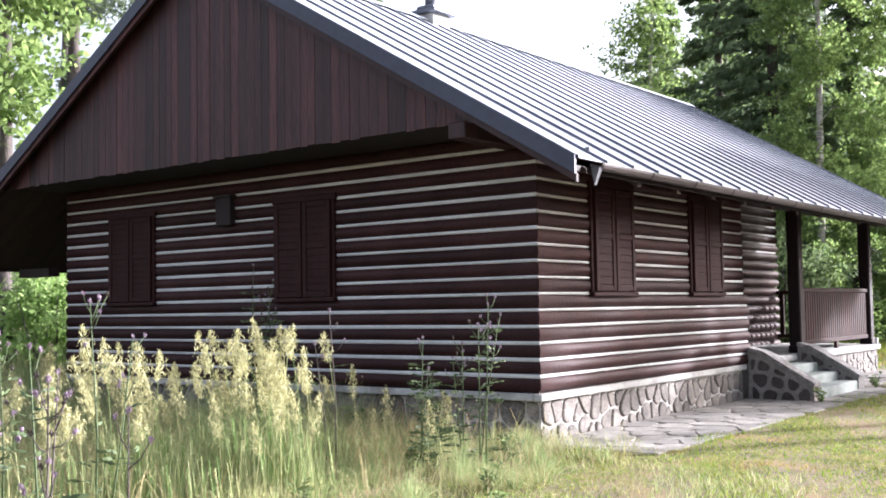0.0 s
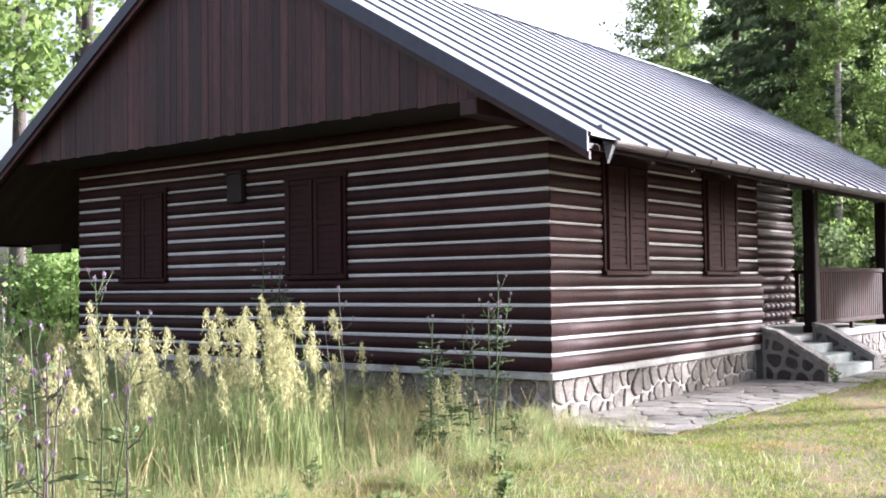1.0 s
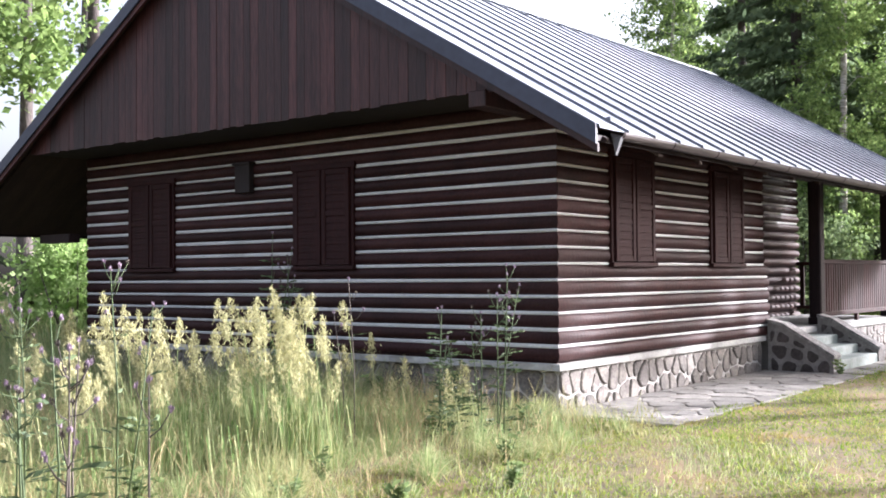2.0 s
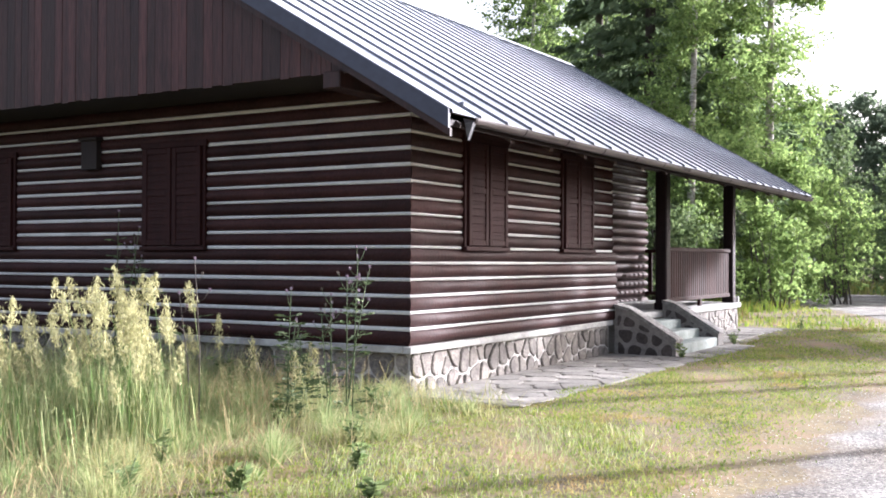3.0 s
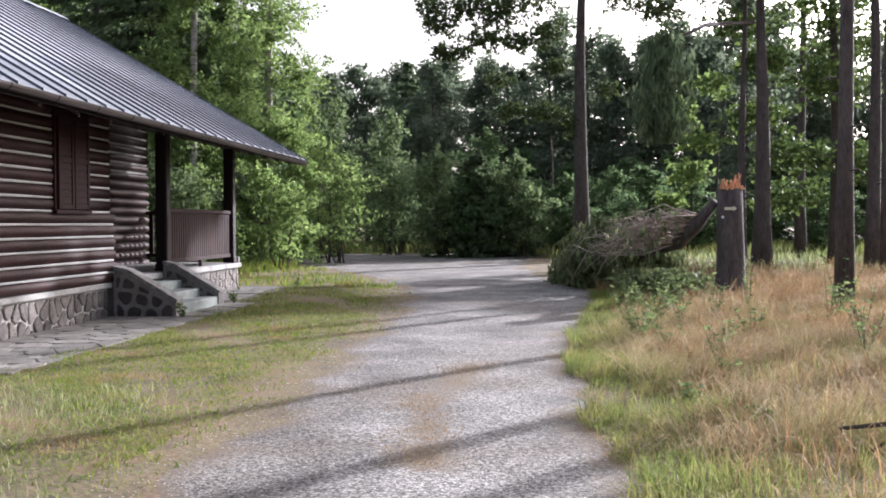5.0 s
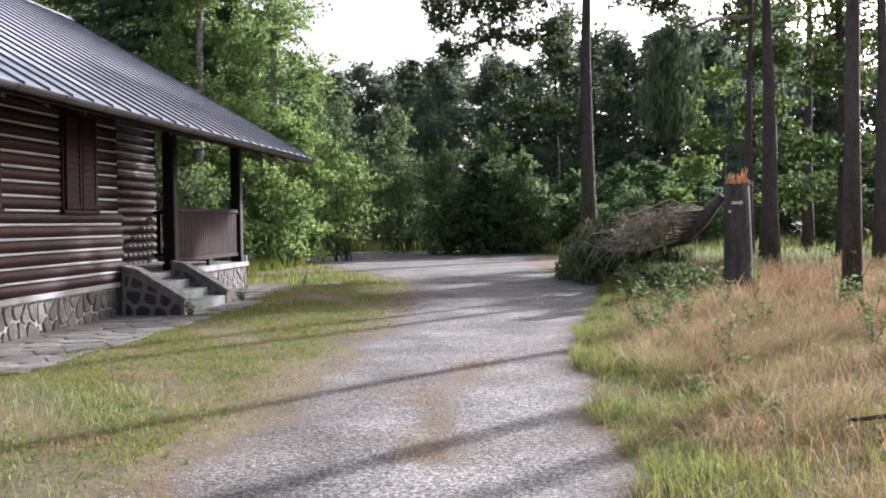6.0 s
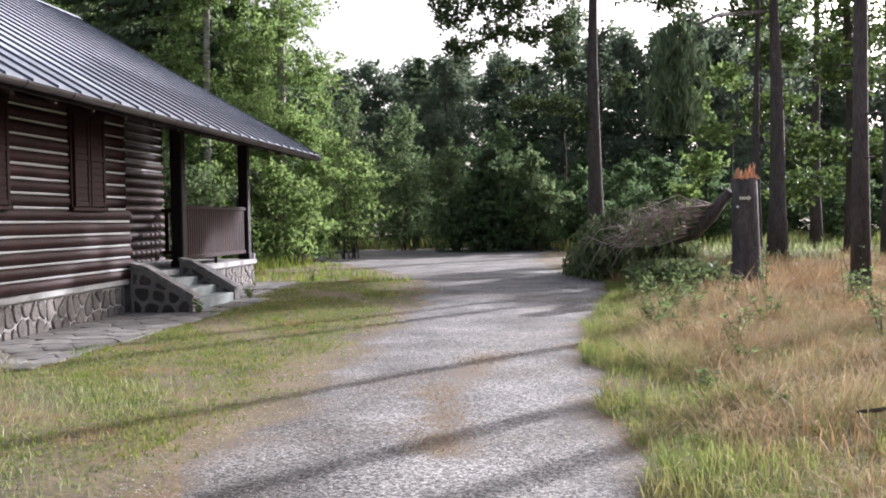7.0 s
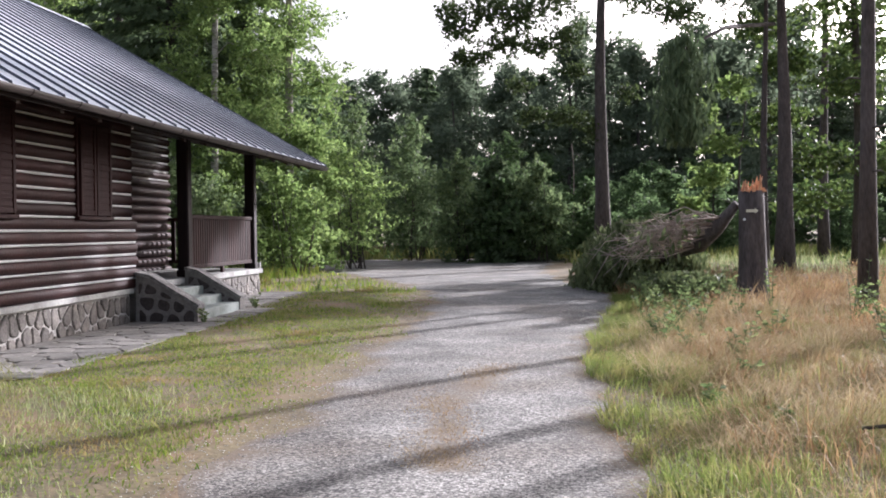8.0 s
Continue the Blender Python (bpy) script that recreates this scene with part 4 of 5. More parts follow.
broad_tree("broadleaf_tree", "bright green broadleaf tree beyond the gable", on_ground(-15.2, 2.6), 12, 0.2,
           [(1.2, -0.8, 6.2, 1.8, 1.8, 1.2, 1700), (-0.5, 0.5, 8.4, 2.2, 2.2, 1.5, 2300), (0.8, 1.2, 10.5, 1.8, 1.8, 1.4, 1600), (2.2, 0.4, 4.4, 1.3, 1.3, 0.9, 900), (-1.5, -1, 10.5, 1.6, 1.6, 1.3, 1300)], 0.10, M_BIRCH, M_BARK)
broad_tree("broadleaf_tree", "green broadleaf tree with drooping sprays", on_ground(-19.0, 1.0), 14, 0.22,
           [(1.5, 1.0, 7.5, 2.2, 2.2, 1.6, 2000), (-0.5, -1.5, 10, 2.4, 2.4, 1.7, 2300), (1.8, 2.2, 11.5, 2, 2, 1.5, 1700), (0, 0, 5, 1.8, 1.8, 1.2, 1200)], 0.11, M_LEAF, M_BARK)
broad_tree("pine", "tall pine with a pale upper trunk", on_ground(-19.5, 7.2), 19, 0.24,
           [(1, 0.6, 12.5, 1.9, 1.9, 0.7, 1500), (-1, -0.4, 14, 1.8, 1.8, 0.7, 1400), (0.4, -1, 16, 1.7, 1.7, 0.8, 1400), (0.8, -0.9, 9.6, 1.5, 1.5, 0.6, 900), (0, 0, 18, 1.2, 1.2, 0.8, 900)], 0.13, M_PINE, M_BARK, aspect=0.3)
broad_tree("pine", "pine among the trees beyond the cabin", on_ground(-23.5, 9.5), 18, 0.22,
           [(1, 0.6, 11.5, 1.9, 1.9, 0.8, 1500), (-1, -0.4, 13, 1.8, 1.8, 0.8, 1400), (0.4, -1, 15, 1.7, 1.7, 0.8, 1400), (0.5, 0.4, 9, 1.5, 1.5, 0.7, 900)], 0.13, M_PINE, M_BARK, aspect=0.3)

# ---- bushes across the bend of the road ----
for x, y, h, w, m in [(2.4, 32.6, 4.2, 1.9, M_LEAF), (5.5, 32.0, 3.9, 1.5, M_LEAF), (3.9, 32.0, 3.3, 1.6, M_SHADELEAF), (0.2, 34.5, 6.0, 2.0, M_LEAF), (-1.9, 33.0, 6.4, 2.0, M_LEAF), (-3.6, 35.5, 7.0, 2.1, M_BIRCH),
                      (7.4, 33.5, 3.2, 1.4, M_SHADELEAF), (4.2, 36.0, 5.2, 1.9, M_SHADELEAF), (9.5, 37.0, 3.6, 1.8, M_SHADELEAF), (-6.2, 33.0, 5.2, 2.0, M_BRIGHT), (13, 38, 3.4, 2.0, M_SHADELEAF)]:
    shrub("bush", "dense young broadleaf bush at the roadside", on_ground(x, y),
          [(0, 0, h * 0.25, w, w, h * 0.27, 1500), (0.4, -0.3, h * 0.5, w * 0.85, w * 0.85, h * 0.25, 1400), (-0.35, 0.2, h * 0.72, w * 0.6, w * 0.6, h * 0.22, 900), (0.1, 0, h * 0.9, w * 0.35, w * 0.35, h * 0.16, 450)], 0.085, m)
conifer("young_spruce", "dark young spruce among the bushes", on_ground(3.9, 32.3), 4.2, 0.07, 1.9, M_NEEDLE, 0.02, 16, 8, 30, 0.16, 0.2)
conifer("young_spruce", "dark young spruce among the bushes", on_ground(5.0, 34.0), 3.4, 0.07, 1.7, M_NEEDLE, 0.02, 15, 8, 28, 0.16, 0.2)

# ---- the wood across the road: a few trees built once, then copied ----
def pine_clumps(h, seed):
    rnd = random.Random(seed)
    out = []
    for i in range(13):
        u = i / 12
        z = h * (0.20 + 0.78 * u)
        w = (4.6 - 3.0 * u) * rnd.uniform(0.85, 1.15)
        a = i * 2.3 + rnd.uniform(-.5, .5)
        d = w * rnd.uniform(0.2, 0.7)
        out.append((d * math.cos(a), d * math.sin(a), z, w * 0.8, w * 0.8, 1.3, 430))
    return out


wood = []
for k, h in enumerate((16.5, 15, 14)):
    wood.append(tagged(broad_tree("pine", "tall grey-green pine in the wood across the road", (60 + 6 * k, 140, 0.1), h, 0.2, pine_clumps(h, 40 + k), 0.23, M_PINE, M_BARK, 0.3, False, 0.45), group="wood across the road"))
wood.append(tagged(conifer("spruce", "dark spruce in the wood across the road", (80, 140, 0.1), 15, 0.18, 3.4, M_NEEDLE, 0.05, 24, 9, 26, 0.27), group="wood across the road"))
wood.append(tagged(broad_tree("broadleaf_tree", "round broadleaf tree at the edge of the wood", (88, 140, 0.1), 9, 0.15, birch_clumps(8.8, 2.6, 0.02, 12, 310, 9), 0.195, M_SHADELEAF, M_BARK), group="wood across the road"))
rnd = random.Random(12)
spots = []
for row, (y0, n) in enumerate(((56, 16), (65, 21), (75, 23))):
    for i in range(n):
        x = -17 + (48 + row * 5) * (i + rnd.uniform(0.25, 0.75)) / n
        spots.append((x, y0 + rnd.uniform(-4, 4), row))
for i, (x, y, row) in enumerate(spots):
    kind = wood[4] if (row == 0 and rnd.random() < 0.7) else wood[rnd.choice((0, 0, 1, 1, 2, 3))]
    s = rnd.uniform(0.85, 1.08) * (0.62 if row == 0 and kind is wood[4] else 0.88 if row < 2 else 0.98)
    copy = copy_thing(kind, pose(x, y, gz(x, y), 0, 0, rnd.uniform(0, 360)))
    copy.scale = (s, s, s)
for i in range(17):
    x, y = -12 + 2.5 * i + rnd.uniform(-1, 1), 45 + rnd.uniform(-3, 3)
    copy = copy_thing(wood[4], pose(x, y, gz(x, y), 0, 0, rnd.uniform(0, 360)))
    s = rnd.uniform(0.32, 0.55)
    copy.scale = (s * 1.25, s * 1.25, s)
for x0, y0, step, n in ((-7, 38.5, 1.9, 9), (7, 52, 2.4, 12)):
    for i in range(n):
        x, y = x0 + step * i + rnd.uniform(-0.6, 0.6), y0 + rnd.uniform(-1.5, 1.5)
        copy = copy_thing(wood[4], pose(x, y, gz(x, y), 0, 0, rnd.uniform(0, 360)))
        s = rnd.uniform(0.24, 0.34) if y0 < 40 else rnd.uniform(0.4, 0.6)
        copy.scale = (s * 1.3, s * 1.3, s)
for i in range(10):
    x, y = 11 + 1.9 * i + rnd.uniform(-0.8, 0.8), 36 + rnd.uniform(-3, 3)
    copy = copy_thing(wood[4], pose(x, y, gz(x, y), 0, 0, rnd.uniform(0, 360)))
    s = rnd.uniform(0.26, 0.42)
    copy.scale = (s * 1.3, s * 1.3, s)
for i in range(10):
    x, y = 22 + rnd.uniform(0, 20), 29 + rnd.uniform(0, 26)
    copy = copy_thing(wood[rnd.choice((4, 4, 3))], pose(x, y, gz(x, y), 0, 0, rnd.uniform(0, 360)))
    copy.scale = (0.68,) * 3
for i in range(9):
    x, y = -38 + rnd.uniform(0, 16), 14 + i * 4.5
    copy = copy_thing(wood[rnd.choice((4, 1, 3, 0))], pose(x, y, gz(x, y), 0, 0, rnd.uniform(0, 360)))
for x, y, k in [(-9, 33, 3), (-13.5, 31, 3), (-6, 36, 4), (-11, 40, 1), (-15, 42, 0), (-25, 16, 4), (-27, 4, 4), (-29, -3, 1), (-25, -1, 4), (-31, 8, 3)]:
    copy = copy_thing(wood[k], pose(x, y, gz(x, y), 0, 0, rnd.uniform(0, 360)))
    copy.scale = (1.05,) * 3
for ob in wood:
    ob.location = on_ground(rnd.uniform(-30, 30), 104)

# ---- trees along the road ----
broad_tree("oak", "tall oak with leafy limbs over the road, backlit shade in the leaf colour", on_ground(7.85, 27.8), 13, 0.29,
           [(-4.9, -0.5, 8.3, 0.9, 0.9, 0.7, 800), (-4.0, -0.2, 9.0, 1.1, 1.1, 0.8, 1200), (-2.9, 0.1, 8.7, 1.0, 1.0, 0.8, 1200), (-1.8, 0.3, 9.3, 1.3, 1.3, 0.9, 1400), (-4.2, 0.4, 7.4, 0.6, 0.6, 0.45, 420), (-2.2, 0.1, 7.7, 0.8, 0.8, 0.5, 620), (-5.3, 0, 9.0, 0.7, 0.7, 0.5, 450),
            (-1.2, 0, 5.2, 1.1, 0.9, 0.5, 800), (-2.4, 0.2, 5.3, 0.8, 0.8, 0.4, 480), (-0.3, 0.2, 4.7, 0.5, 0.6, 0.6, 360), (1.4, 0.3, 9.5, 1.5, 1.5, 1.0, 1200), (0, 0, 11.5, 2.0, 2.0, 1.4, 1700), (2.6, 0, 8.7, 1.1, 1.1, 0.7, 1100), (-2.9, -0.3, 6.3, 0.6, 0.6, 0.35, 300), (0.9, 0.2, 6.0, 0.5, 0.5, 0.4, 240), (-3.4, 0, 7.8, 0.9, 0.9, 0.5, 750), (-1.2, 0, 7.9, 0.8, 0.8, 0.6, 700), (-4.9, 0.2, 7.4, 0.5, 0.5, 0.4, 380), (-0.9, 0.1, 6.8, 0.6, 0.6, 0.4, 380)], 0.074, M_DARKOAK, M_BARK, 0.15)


def tall_trunk(label, x, y, r, h, seed, lo=None, spread=1.1, leaves=260):
    """A straight pine with dead snags; its crown begins at the height lo."""
    rnd = random.Random(seed)
    lo = lo or h * 0.78
    cl = []
    for i in range(9):
        w = spread * (1.15 - 0.75 * i / 8)
        cl.append((w * math.cos(i * 2.2 + seed), w * math.sin(i * 2.2 + seed), lo + 0.6 + (h - lo - 0.6) * i / 8, w, w, 0.55 + (h - lo) / 24, leaves))
    ob = broad_tree("pine", label, on_ground(x, y), h, r, cl, 0.13, M_PINE, M_BARK, 0.12, True, 0.3)
    spec = []
    for i in range(9):
        z, a = rnd.uniform(2.0, h * 0.5), rnd.uniform(0, 6.28)
        L = rnd.uniform(0.1, 0.5)
        spec.append(([(0, 0, z), (math.cos(a) * (r + L * 0.5), math.sin(a) * (r + L * 0.5), z + 0.03), (math.cos(a) * (r + L), math.sin(a) * (r + L), z - 0.05)], [0.022, 0.014, 0.006]))
    tagged(tubes("dead_snag", spec, M_BARK, ob, sides=5), kind="stuff")
    return ob


tall_trunk("straight grey-brown pine trunk beside the road", 11.3, 7.6, 0.128, 17, 1)
# pines given lo have unseen low crowns, placed to shade the long wall
tall_trunk("straight grey-brown pine trunk behind the broken one", 12.85, 22.0, 0.26, 10.4, 2, 8.05, 1.7, 1300)
tall_trunk("slimmer dark trunk close behind a pine", 12.55, 23.4, 0.13, 10.6, 3, 8.5, 1.5, 1000)
tall_trunk("pine whose shade falls over the road", 14.2, 6.2, 0.17, 17, 4)
tall_trunk("pine whose shade falls over the road", 12.3, 5.4, 0.15, 17, 7)
tall_trunk("pine whose shade falls over the road", 15.4, 18.8, 0.15, 18, 8)
tall_trunk("dark trunk in the wood, its unseen crown set to shade the cabin", 15.6, 20.7, 0.2, 12.0, 6, 9.35, 0.85, 900)
# added tree: its crown keeps sun off the porch railing
tall_trunk("dark trunk in the wood, its unseen crown set to shade the cabin", 16.0, 30.9, 0.2, 12.4, 9, 9.7, 1.0, 1000)
broad_tree("oak", "green oak with long low limbs beside the road", on_ground(15.7, 25.0), 12, 0.2,
           [(-1.6, -1.0, 3.4, 1.5, 1.3, 0.7, 900), (-2.3, 0.5, 4.8, 1.4, 1.3, 0.7, 900), (-0.5, -1.5, 5.6, 1.7, 1.5, 0.8, 1100), (-2.2, -0.4, 6.4, 1.4, 1.4, 0.7, 900), (0.5, 0.5, 7.2, 2, 2, 1, 1200), (-1.2, 0.8, 2.2, 1.5, 1.4, 0.7, 800), (0.9, -0.6, 3.2, 1.5, 1.5, 0.9, 900), (-0.4, 0, 8.2, 2, 2, 1.0, 1100), (-3.0, 0.2, 7.6, 1.2, 1.2, 0.6, 600)], 0.095, M_OAK, M_BARK)
broad_tree("oak_sapling", "sapling with yellow-green sunlit leaves", on_ground(12.0, 24.2), 5.2, 0.06,
           [(-0.9, 0, 2.9, 0.8, 0.7, 0.5, 420), (-1.5, 0.2, 2.0, 0.6, 0.5, 0.35, 260), (-0.6, 0, 3.9, 0.9, 0.8, 0.5, 420), (-1.3, 0.1, 4.9, 0.9, 0.8, 0.5, 380), (-0.2, 0, 5.6, 0.8, 0.8, 0.5, 320)], 0.10, M_BIRCH, M_BARK)
bough = empty("spruce_bough", (9.6, 17.0, 5.6), label="dark drooping spruce bough hung with wilting twigs", category="bough")
tubes("limb", [([(3.0, 5.0, 1.6), (1.2, 2.0, 1.0), (0, 0, 0.2), (-0.5, -0.2, -1.4)], [0.06, 0.05, 0.035, 0.012])], M_BARK, bough)
P = np.stack([RNG.normal(0, 0.30, 1500) - 0.15, RNG.normal(0, 0.35, 1500), -RNG.uniform(0, 1, 1500) ** 0.8 * 2.7 + 0.5], -1)
P[:, :2] *= (0.5 + 0.6 * np.sin(np.clip((0.5 - P[:, 2]) / 3.2, 0, 1) * math.pi))[:, None]
V, T = leaf_tris(P, 0.15, 0.25, np.tile([0, 0, -1.0], (1500, 1)))
tagged(tri_mesh("needle_cover", V, T, M_NEEDLE, bough), kind="stuff")
pale = broad_tree("dead_tree", "small pale forked dead tree at the wood's edge", on_ground(6.9, 40.0), 5.2, 0.05, [(0.3, 0, 4.6, 0.3, 0.3, 0.3, 8)], 0.06, M_LEAF, M_DEAD, 0.1)

# ---- broken trunk and its fallen crown ----
def snapped_trunk(x, y):
    ob = empty("broken_trunk", on_ground(x, y), label="snapped conifer trunk with orange splintered top", category="tree stump")
    v, f = tube([(0, 0, -0.1), (0, 0, 0.15), (0.01, 0, 0.6), (0.0, 0.01, 1.4), (-0.01, 0, 1.98)], [0.36, 0.29, 0.255, 0.235, 0.225], 16)
    poly("trunk", v, f, M_BARK, ob, smooth=True)
    bm = bmesh.new()
    rnd = random.Random(5)
    for i in range(34):
        a, r = rnd.uniform(0, 6.28), 0.22 * math.sqrt(rnd.random())
        hgt = 0.05 + 0.27 * rnd.random() ** 2.2
        px, py = r * math.cos(a), r * math.sin(a)
        m = Matrix.Translation((px, py, 1.96 + hgt / 2)) @ Matrix.Rotation(rnd.uniform(0, 3), 4, "Z") @ Matrix.Rotation(rnd.uniform(-.45, .45), 4, "X")
        bmesh.ops.create_cone(bm, cap_ends=True, segments=4, radius1=rnd.uniform(0.02, 0.065), radius2=0.006, depth=hgt, matrix=m)
    part("splinters", bm, M_WOUND, ob, "fresh orange splinters")
    d = Vector((6.56 - x, -10.0 - y, 0)).normalized()
    s = Vector((-d.y, d.x, 0))
    c = d * 0.245
    outline = [(-0.10, -0.025), (0.05, -0.025), (0.05, -0.05), (0.11, 0.0), (0.05, 0.05), (0.05, 0.025), (-0.10, 0.025)]
    v = [tuple(c + s * u + Vector((0, 0, 1.62 + w)) + d * e) for e in (0.0, 0.012) for u, w in outline]
    f = [tuple(range(7))[::-1], tuple(range(7, 14))] + [(i, (i + 1) % 7, (i + 1) % 7 + 7, i + 7) for i in range(7)]
    poly("arrow_mark", v, f, M_SIGN, ob, "pale painted arrow-shaped marker")
    v, f = tube([c * 0.95 - s * 0.13 + Vector((0, 0, 1.47)), c * 1.03 - s * 0.13 + Vector((0, 0, 1.47))], [0.025, 0.025], 10)
    poly("paint_spot", v, f, M_WHITE, ob, "white paint spot")
    return ob


snapped_trunk(9.88, 9.7)
fallen = empty("fallen_spruce", on_ground(7.6, 15.0), label="fallen spruce crown with bare grey branches and wilting needles", category="fallen tree")
rnd = random.Random(77)
LINE = [Vector(p) for p in ((2.02, -5.2, 1.72), (1.72, -4.85, 1.28), (1.45, -4.4, 0.95), (1.05, -3.0, 0.75), (0.75, -1.2, 0.5), (0.5, 0.3, 0.35))]
v, f = tube(LINE, [0.08, 0.14, 0.13, 0.09, 0.06, 0.02], 9)
v = [(p[0] + 0.02 * noise.noise(Vector(p) * 9), p[1], p[2] + 0.03 * noise.noise(Vector(p) * 7)) for p in v]
poly("trunk", v, f, M_BARK, fallen, smooth=True)
spec, tips = [], []
for i in range(190):
    bare = i < 62
    q = (0.5 + 1.9 * rnd.random()) if bare else (2.9 + 2.05 * rnd.random())
    a = LINE[int(q)].lerp(LINE[int(q) + 1], q - int(q))
    if bare:
        out = Vector((-1, rnd.uniform(-0.3, 1.2), rnd.uniform(-0.22, 0.16)))
        L = rnd.uniform(0.5, 1.7)
        lift = rnd.uniform(-0.12, 0.3)
    else:
        w = rnd.uniform(-0.5, 3.6)
        out = Vector((-0.75 * math.cos(w) - 0.25, -0.35 * math.cos(w) + 0.3, 0.55 * abs(math.sin(w)) - 0.1))
        L = rnd.uniform(0.5, 1.35)
        lift = rnd.uniform(0.0, 0.2)
    b = a + out.normalized() * L
    b.z = max(b.z, 0.10)
    m = a.lerp(b, 0.5) + Vector((rnd.uniform(-.08, .08), rnd.uniform(-.1, .1), lift))
    tip = b + Vector((out.x * 0.22 * L, out.y * 0.22 * L, rnd.uniform(-0.4, 0.12) * L))
    tip.z = max(tip.z, 0.05)
    r = rnd.uniform(0.010, 0.024) * (1.0 if bare else 0.6)
    spec.append(([a, m, b, tip], [r, r * 0.8, r * 0.55, 0.004]))
    tips.append((m, b, tip, 0.05 if bare else 1))
    for _ in range(2 if bare else 0):
        c = m.lerp(b, rnd.random())
        spec.append(([c, c + Vector((rnd.uniform(-.3, .05), rnd.uniform(-.2, .2), rnd.uniform(-.12, .2))), c + Vector((rnd.uniform(-.55, 0), rnd.uniform(-.3, .3), rnd.uniform(-.25, .25)))], [r * 0.5, r * 0.35, 0.003]))
for pts in spec:
    for p in pts[0]:
        p.z = max(p.z, 0.04)
tagged(tubes("bare_branchwork", spec, M_DEAD, fallen, sides=5), kind="stuff")
P, D = [], []
for m, b, tip, u in tips:
    n = 125 if u > 0.5 else rnd.choice((0, 0, 0, 8))
    for _ in range(n):
        k = rnd.random()
        q = m.lerp(b, k) if rnd.random() < 0.4 else b.lerp(tip, k)
        P.append(q + Vector((rnd.gauss(0, 0.11), rnd.gauss(0, 0.11), -abs(rnd.gauss(0, 0.34)))))
        D.append((rnd.gauss(0, .3), rnd.gauss(0, .3), -1))
    for _ in range(0 if u > 0.5 else 34):
        P.append(Vector((m.x + rnd.gauss(0, 0.25), m.y + rnd.gauss(0, 0.3), rnd.uniform(0.02, 0.42))))
        D.append((rnd.gauss(0, .5), rnd.gauss(0, .5), -0.6))
P = np.array([tuple(p) for p in P])
P[:, 2] = np.maximum(P[:, 2], 0.03)
V, T = leaf_tris(P, 0.11, 0.28, np.array(D))
tagged(tri_mesh("needle_cover", V, T, M_BOUGH, fallen), kind="stuff")
branch = empty("dead_branch", (8.72, -3.15, gz(8.72, -3.15) - 0.07), label="dark dead branch lying in dry grass", category="branch")
tubes("wood", [([(-0.35, 0, 0.22), (0.1, 0.05, 0.26), (0.8, 0.1, 0.33)], [0.012, 0.02, 0.028]), ([(-0.28, -0.2, 0.08), (0.0, -0.05, 0.2), (0.25, 0.06, 0.28)], [0.008, 0.013, 0.018])], M_DARKSTALK, branch)


# ---- grass ----
def blades(name, X, Y, H, W, mat, lean=0.35, swirl=0.0, **tags):
    """Bent three-piece blades on the ground, as one object."""
    n = len(X)
    Z = ground_z(X, Y)
    a, bend = RNG.uniform(0, 2 * math.pi, n), RNG.uniform(0.1, 1.0, n) * lean
    if swirl:
        a = 2.2 * np.sin(X * 1.1 + 0.7 * np.sin(Y * 1.7)) + 2.0 * np.cos(Y * 0.9 + X * 0.4) + RNG.normal(0, 1.1 / swirl, n)
        bend *= 0.6 + 0.5 * (np.sin(X * 2.3 + Y) * np.cos(Y * 1.9 - X) > -0.1)
    turn = RNG.uniform(0, 2 * math.pi, n)
    side = np.stack([np.cos(turn), np.sin(turn), np.zeros(n)], -1) * W[:, None] / 2
    fwd = np.stack([np.cos(a), np.sin(a), np.zeros(n)], -1)
    base = np.stack([X, Y, Z - 0.01], -1)
    up = np.array([0, 0, 1.0])
    mid = base + fwd * (H * bend * 0.35)[:, None] + up * (H * 0.55)[:, None]
    tip = base + fwd * (H * bend)[:, None] + up * (H * (1 - 0.35 * bend))[:, None]
    V = np.stack([base - side, base + side, mid + side * 0.8, mid - side * 0.8, tip], 1)
    i = np.arange(n)[:, None] * 5
    T = np.concatenate([i + [0, 1, 2], i + [0, 2, 3], i + [3, 2, 4]], 1)
    return tagged(tri_mesh(name, V.reshape(-1, 3), T.reshape(-1, 3), mat), kind="stuff", **tags)


def field(n, x0, x1, y0, y1, patch=0.8, cut=0.0, seed=0):
    """Points in a rectangle, gathered in patches."""
    X, Y = RNG.uniform(x0, x1, n), RNG.uniform(y0, y1, n)
    q = np.sin(X * patch * 2.1 + seed) * np.cos(Y * patch * 1.7 + seed * 2) + 0.6 * np.sin(X * patch * 5.3 + Y * patch * 3.1 + seed)
    keep = q + RNG.normal(0, 0.5, n) > cut
    return X[keep], Y[keep]


ROAD_TAB = np.array([[t, *road_edges(t)] for t in np.arange(-12, 36.5, 0.1)])


def road_clear(X, Y, m=0.0):
    a, b = np.interp(Y, ROAD_TAB[:, 0], ROAD_TAB[:, 1]), np.interp(Y, ROAD_TAB[:, 0], ROAD_TAB[:, 2])
    return (X < a + m) | (X > b - m)


def off_apron(X, Y):
    return ~((X > -0.02) & (X < 1.42 + 0.12 * np.sin(Y * 4) - 0.06 * np.maximum(0, Y - 4)) & (Y > -0.25) & (Y < 12.6)) & ~((X > WEST - 0.1) & (X < 0.02) & (Y > 0) & (Y < NORTH))


def pick(X, Y, *masks):
    k = np.ones(len(X), bool)
    for m in masks:
        k &= m
    return X[k], Y[k]


# lawn between apron and road
X, Y = field(130000, 0.6, 4.9, -6.5, 15, 0.7, -0.5, 1)
